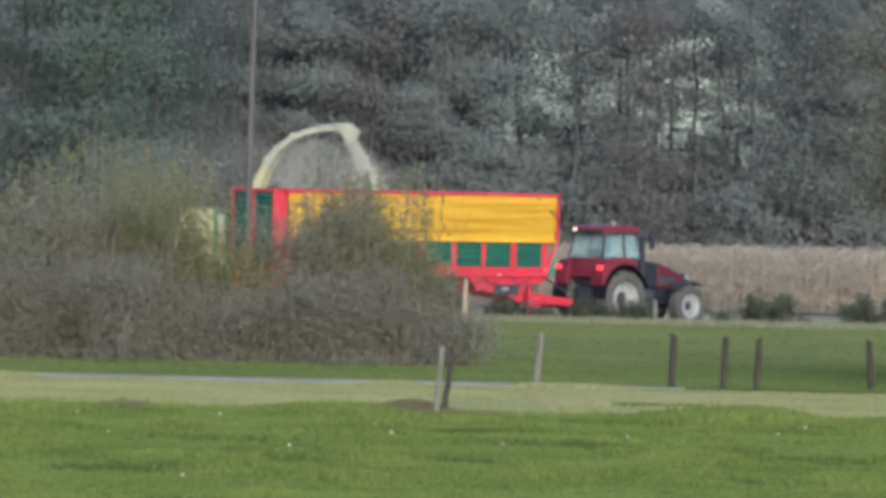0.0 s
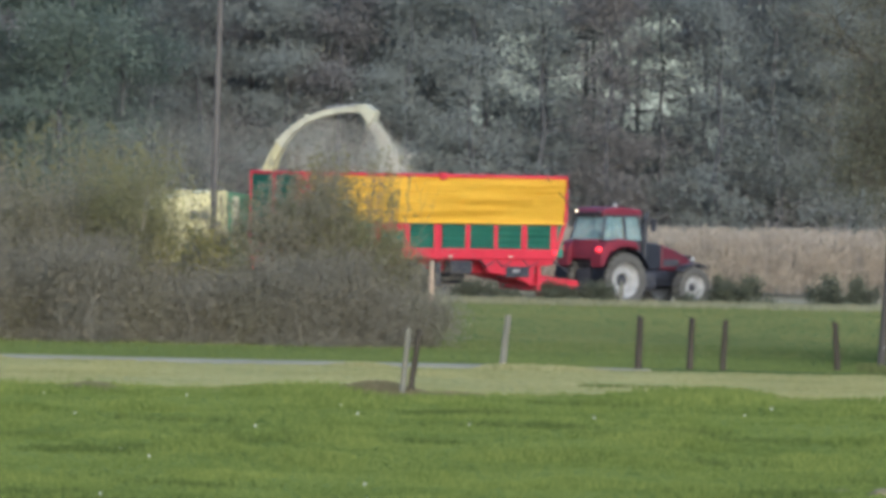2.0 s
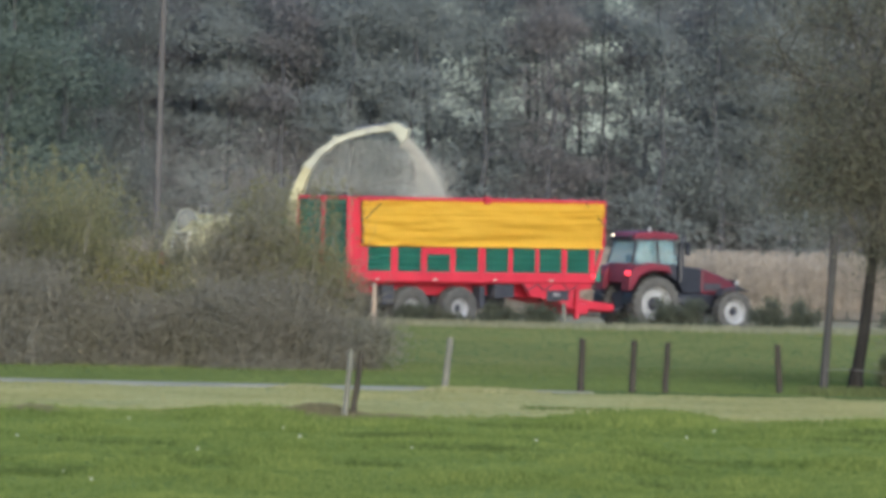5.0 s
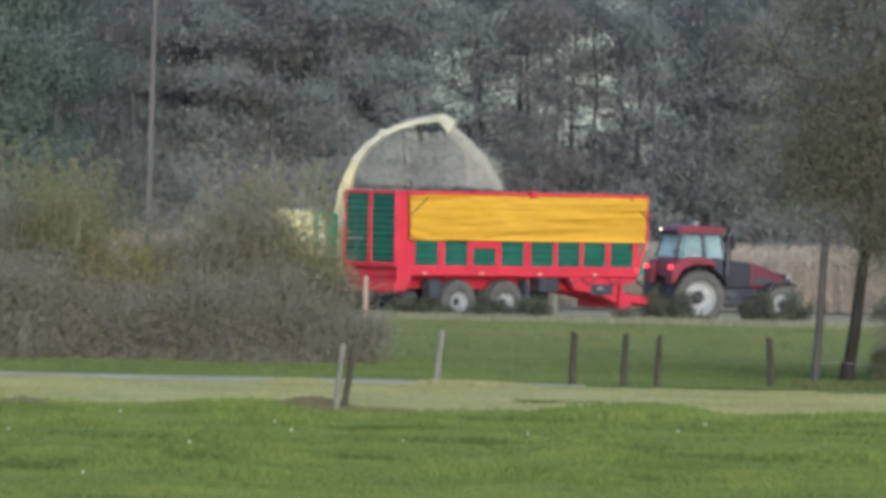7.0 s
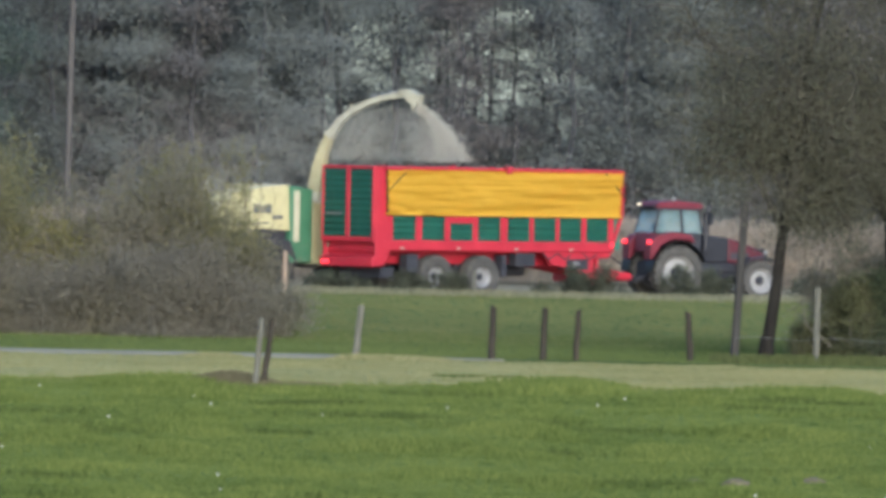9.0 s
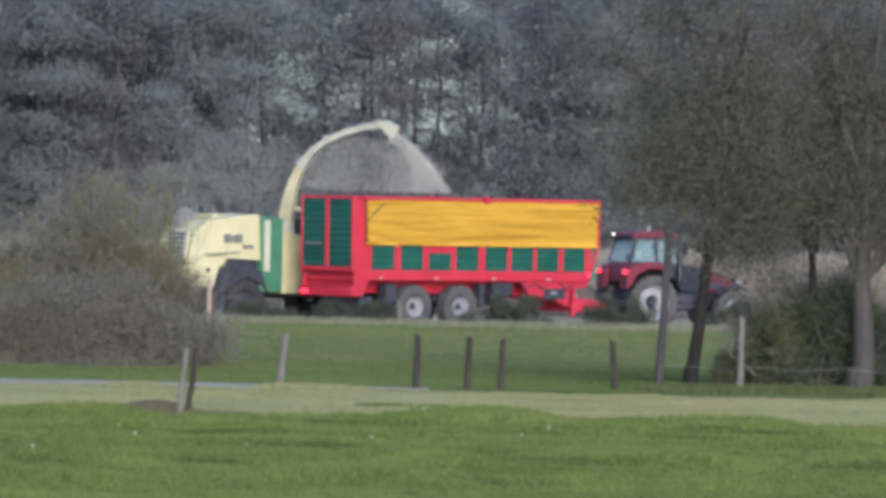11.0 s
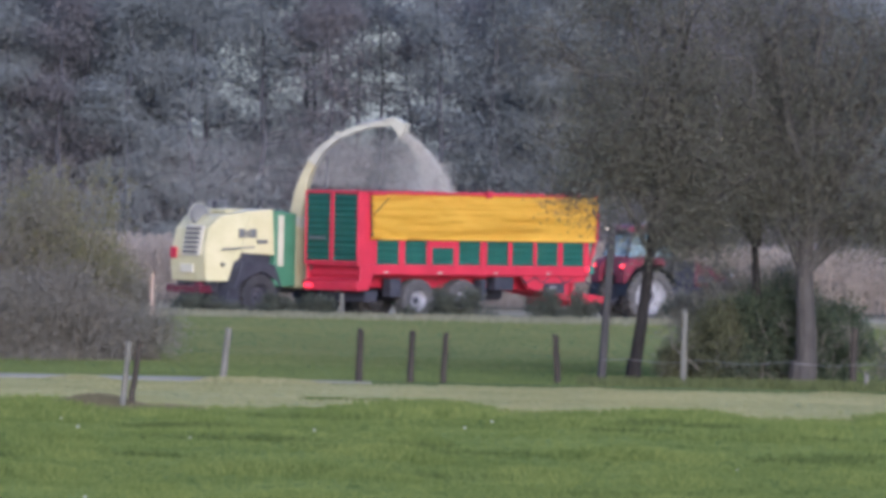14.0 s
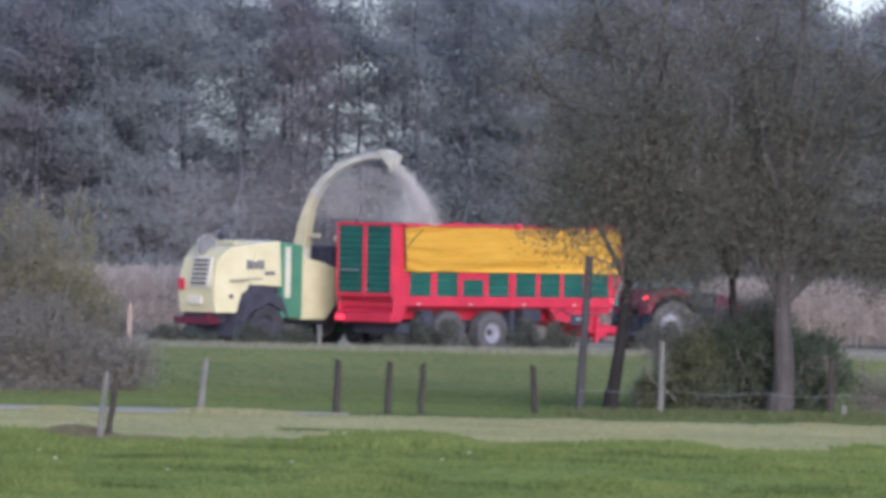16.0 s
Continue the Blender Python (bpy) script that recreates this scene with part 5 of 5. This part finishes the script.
    spout.matrix_basis = pose(0, 0, 0, 0, 0, -55)
    pts = [(0.0, 2.7), (0.05, 3.3), (0.13, 3.9), (0.28, 4.45), (0.5, 4.95), (0.85, 5.4), (1.3, 5.75), (1.85, 6.0), (2.4, 6.16), (2.85, 6.25), (3.25, 6.28)]
    wide, deep = [0.42, 0.40, 0.37, 0.33, 0.30, 0.28, 0.27, 0.26, 0.26, 0.26, 0.26], [0.46, 0.42, 0.37, 0.30, 0.25, 0.21, 0.18, 0.16, 0.15, 0.15, 0.17]
    part("duct_base", arc_tube(pts[:5], wide[:5], deep[:5]), DUCT_TAN, spout, "tan cream lower duct")
    part("duct", arc_tube(pts[4:], [w + 0.012 for w in wide[4:]], [h + 0.012 for h in deep[4:]]), DUCT, spout, "dusty cream curved duct")
    part("duct_flange", arc_tube([(0.47, 4.9), (0.53, 5.0)], [0.37, 0.37], [0.32, 0.32]), DUCT, spout)
    part("duct_arm", box(bmesh.new(), 0.2, 0.72, -0.07, 0.07, 3.52, 3.64, 0.02), DUCT_TAN, spout)
    for i in (6, 8):
        part("duct_bolt", rod(bmesh.new(), (pts[i][0], -0.17, pts[i][1]), (pts[i][0], 0.17, pts[i][1]), 0.03, sides=6), STEEL, spout)
    part("wear_plate", arc_tube([(x + 0.01, z + 0.09) for x, z in pts[6:]], [0.28] * 5, [0.04] * 5), DUCT, spout)
    part("hood", arc_tube([(2.95, 6.36), (3.3, 6.38), (3.6, 6.25)], [0.42, 0.44, 0.42], [0.12, 0.16, 0.1]), DUCT, spout)
    part("flap", slab([(3.05, 6.3), (3.7, 6.3), (3.62, 5.98), (3.45, 5.72), (3.4, 5.95)], -0.2, 0.2, 0.02), DUCT, spout, "hinged deflector flap")
    part("spout_ram", rod(bmesh.new(), (1.9, 0, 6.2), (3.0, 0, 6.42), 0.03), STEEL, spout)
    part("bracket", box(bmesh.new(), 1.22, 1.38, -0.1, 0.1, 5.82, 5.92, 0.01), CREAM_DUSTY, spout)
    return t, turning, spout


HARVESTER, HARVESTER_WHEELS, SPOUT = harvester()


# bodies sit on their springs, a little above the fitted floor of their parts
for machine in (TRAILER, TRACTOR, HARVESTER):
    for ob in machine.children:
        if not ob.name.split(".")[0].endswith("wheel") and ob is not SPOUT:
            ob.location.z += 0.1
for v in LOAD.data.vertices:
    v.co.z += 0.1

# ---- flying crop and dust ----
def chips(name, count, spot, size, mat, label, seed):
    rng = random.Random(seed)
    p = Plant(seed)
    for _ in range(count):
        p.needle(Vector(spot(rng)), size * rng.uniform(0.5, 1.5))
    ob = raw(name, p.lv, p.lf, mat)
    return tagged(ob, label, "crop", kind="stuff")


def jet_spot(rng):
    """Along the curve of the thrown crop, dense on its upper edge and trailing below."""
    while True:
        u = rng.random() ** 1.05
        lag = rng.random() ** 2.0
        x = 3.5 + 2.1 * u * (1 - 0.8 * lag * u)
        z = 6.0 - 0.85 * u - 1.4 * u * u - 0.25 * lag + rng.gauss(0, 0.05)
        if z > 4.2:
            return x + rng.gauss(0, 0.025 + 0.035 * u), rng.gauss(0, 0.08 + 0.15 * u), z


def veil_spot(rng):
    """Fine dust that fills the space under the arch."""
    u = rng.random()
    return 0.7 + 4.2 * u + rng.gauss(0, 0.2), rng.gauss(0, 0.7), 4.2 + rng.random() * (1.5 * math.sin(math.pi * (0.2 + 0.65 * u)) + 0.2)


def drift_spot(rng):
    return rng.gauss(-2.1, 2.5), rng.gauss(1.2, 1.4), 4.4 + rng.gauss(0, 0.95)


JET = chips("thrown_crop_jet", 42000, jet_spot, 0.011, CHAFF, "jet of chopped pale maize falling from the spout", 90)
VEIL = chips("chaff_veil", 110000, veil_spot, 0.0058, CHAFF, "fine veil of chaff dust under the spout", 91)
DRIFT = chips("drifting_dust", 110000, drift_spot, 0.0065, DUST, "faint drifting chaff dust behind the harvester", 92)

# ---- what moves ----
# seconds, place of the trailer's front on the ground, heading
TRAILER_WAY = ((0, -0.18, 247.41, 33), (1, 0.36, 247.68, 35), (2, 1.06, 248.06, 37), (3, 2.08, 248.67, 39), (4, 3.15, 249.34, 39.5), (5.2, 4.20, 250.01, 39.5),
               (6.3, 5.04, 250.56, 40), (7, 5.68, 250.98, 40), (8, 6.63, 251.60, 40), (9, 7.49, 252.16, 40), (10, 8.33, 252.71, 40), (11.2, 9.35, 253.37, 40),
               (12.5, 10.12, 253.88, 40.3), (13, 10.43, 254.08, 40.5), (14, 11.00, 254.45, 41.2), (15, 11.87, 255.04, 42), (16, 12.53, 255.49, 43))
# seconds, offset of the tractor's rear axle from the trailer's front, heading
TRACTOR_WAY = ((0, 2.04, 1.3, 44), (2, 1.92, 1.35, 40), (4, 1.88, 1.4, 34), (6.3, 2.06, 1.42, 24), (7, 2.1, 1.42, 23), (9, 2.22, 1.42, 23), (10, 2.2, 1.42, 24), (13, 2.12, 1.42, 27), (16, 2.1, 1.42, 29))
# seconds, dip of the spout
SPOUT_DIP = ((0, 6.0), (3.5, 4.5), (5.2, 2.0), (7, 0.2), (9, 0.2), (12.5, 1.0), (14, 1.8), (16, 2.0))
# seconds, how far the thrown crop drops short
JET_DROP = ((0, 12.0), (4, 10.0), (6.3, 6.0), (7, 3.0), (8.5, 0.0), (10, -3.0), (12.5, 2.0), (13.5, 0.5), (16, 1.0))
# seconds, place of the spout's pivot, heading, swing of the spout
HARVESTER_WAY = ((0, -9.12, 246.13, 33, 35), (1, -8.46, 246.05, 35, 31), (2, -7.76, 246.14, 36, 25), (3, -6.98, 246.17, 38, 20), (4, -6.12, 246.42, 39, 16),
                 (5.2, -4.85, 247.08, 39.5, 15), (6.3, -3.83, 247.68, 40, 15), (7, -3.24, 248.07, 40, 15), (8, -2.22, 248.75, 40, 20), (9, -1.52, 249.23, 40, 27),
                 (10, -0.96, 249.69, 40, 21), (11.2, 0.1, 250.28, 40, 18), (12.5, 1.13, 250.84, 40.3, 13), (13, 1.54, 251.09, 40.5, 10), (14, 2.10, 251.32, 41.2, 24),
                 (15, 2.39, 251.41, 42, 31), (16, 2.97, 251.76, 43, 38))
LANE = -0.25


def between(way, t):
    """A smooth value of each column of a table at t seconds."""
    ts = [r[0] for r in way]
    k = max(0, min(len(ts) - 2, sum(1 for s in ts[1:-1] if s <= t)))
    a, c = way[k], way[k + 1]
    u = (t - a[0]) / (c[0] - a[0])
    p, q = way[max(0, k - 1)], way[min(len(way) - 1, k + 2)]
    out = []
    for i in range(1, len(a)):
        m0 = (c[i] - p[i]) / max(0.01, c[0] - p[0]) * (c[0] - a[0])
        m1 = (q[i] - a[i]) / max(0.01, q[0] - a[0]) * (c[0] - a[0])
        out.append((2 * u ** 3 - 3 * u * u + 1) * a[i] + (u ** 3 - 2 * u * u + u) * m0 + (3 * u * u - 2 * u ** 3) * c[i] + (u ** 3 - u * u) * m1)
    return out


def motions():
    times = [0.5 * i for i in range(33)]
    rows = {"trailer": [], "tractor": [], "harvester": []}
    spout, flying, thrown, drift = [], [], [], []
    for t in times:
        x, y, a = between(TRAILER_WAY, t)
        rows["trailer"].append((t, pose(x, y, LANE, 0, 0, a)))
        dx, dy, b = between(TRACTOR_WAY, t)
        rows["tractor"].append((t, pose(x + dx, y + dy, LANE, 0, 0, b)))
        hx, hy, c, swing = between(HARVESTER_WAY, t)
        rows["harvester"].append((t, pose(hx, hy, LANE, 0, 0, c)))
        dip = pose(0, 0, 2.8, 0, between(SPOUT_DIP, t)[0], 0) @ pose(0, 0, -2.7)
        spout.append((t, pose(0, 0, 0, 0, 0, -(c + swing)) @ dip))
        flying.append((t, pose(hx, hy, LANE, 0, 0, -swing) @ dip))
        thrown.append((t, flying[-1][1] @ pose(3.5, 0, 6.0, 0, between(JET_DROP, t)[0], 0) @ pose(-3.5, 0, -6.0)))
        drift.append((t, pose(hx - 0.25 * math.sin(0.8 * t), hy, LANE + 0.12 * math.sin(0.6 * t), 0, 0, -10)))
    walk(TRAILER, rows["trailer"])
    walk(LOAD, rows["trailer"])
    walk(TRACTOR, rows["tractor"])
    walk(HARVESTER, rows["harvester"])
    walk(SPOUT, spout)
    walk(JET, thrown)
    walk(VEIL, flying)
    walk(DRIFT, drift)
    for wheels, way in ((TRAILER_WHEELS, rows["trailer"]), (TRACTOR_WHEELS, rows["tractor"]), (HARVESTER_WHEELS, rows["harvester"])):
        gone, last, dist = [], None, 0.0
        for t, m in way:
            if last is not None:
                dist += (m.translation - last).length
            last = m.translation.copy()
            gone.append((t, dist))
        for hub, x, y, r in wheels:
            walk(hub, [(t, pose(x, y, r, 0, math.degrees(d / r), 0)) for t, d in gone])


motions()
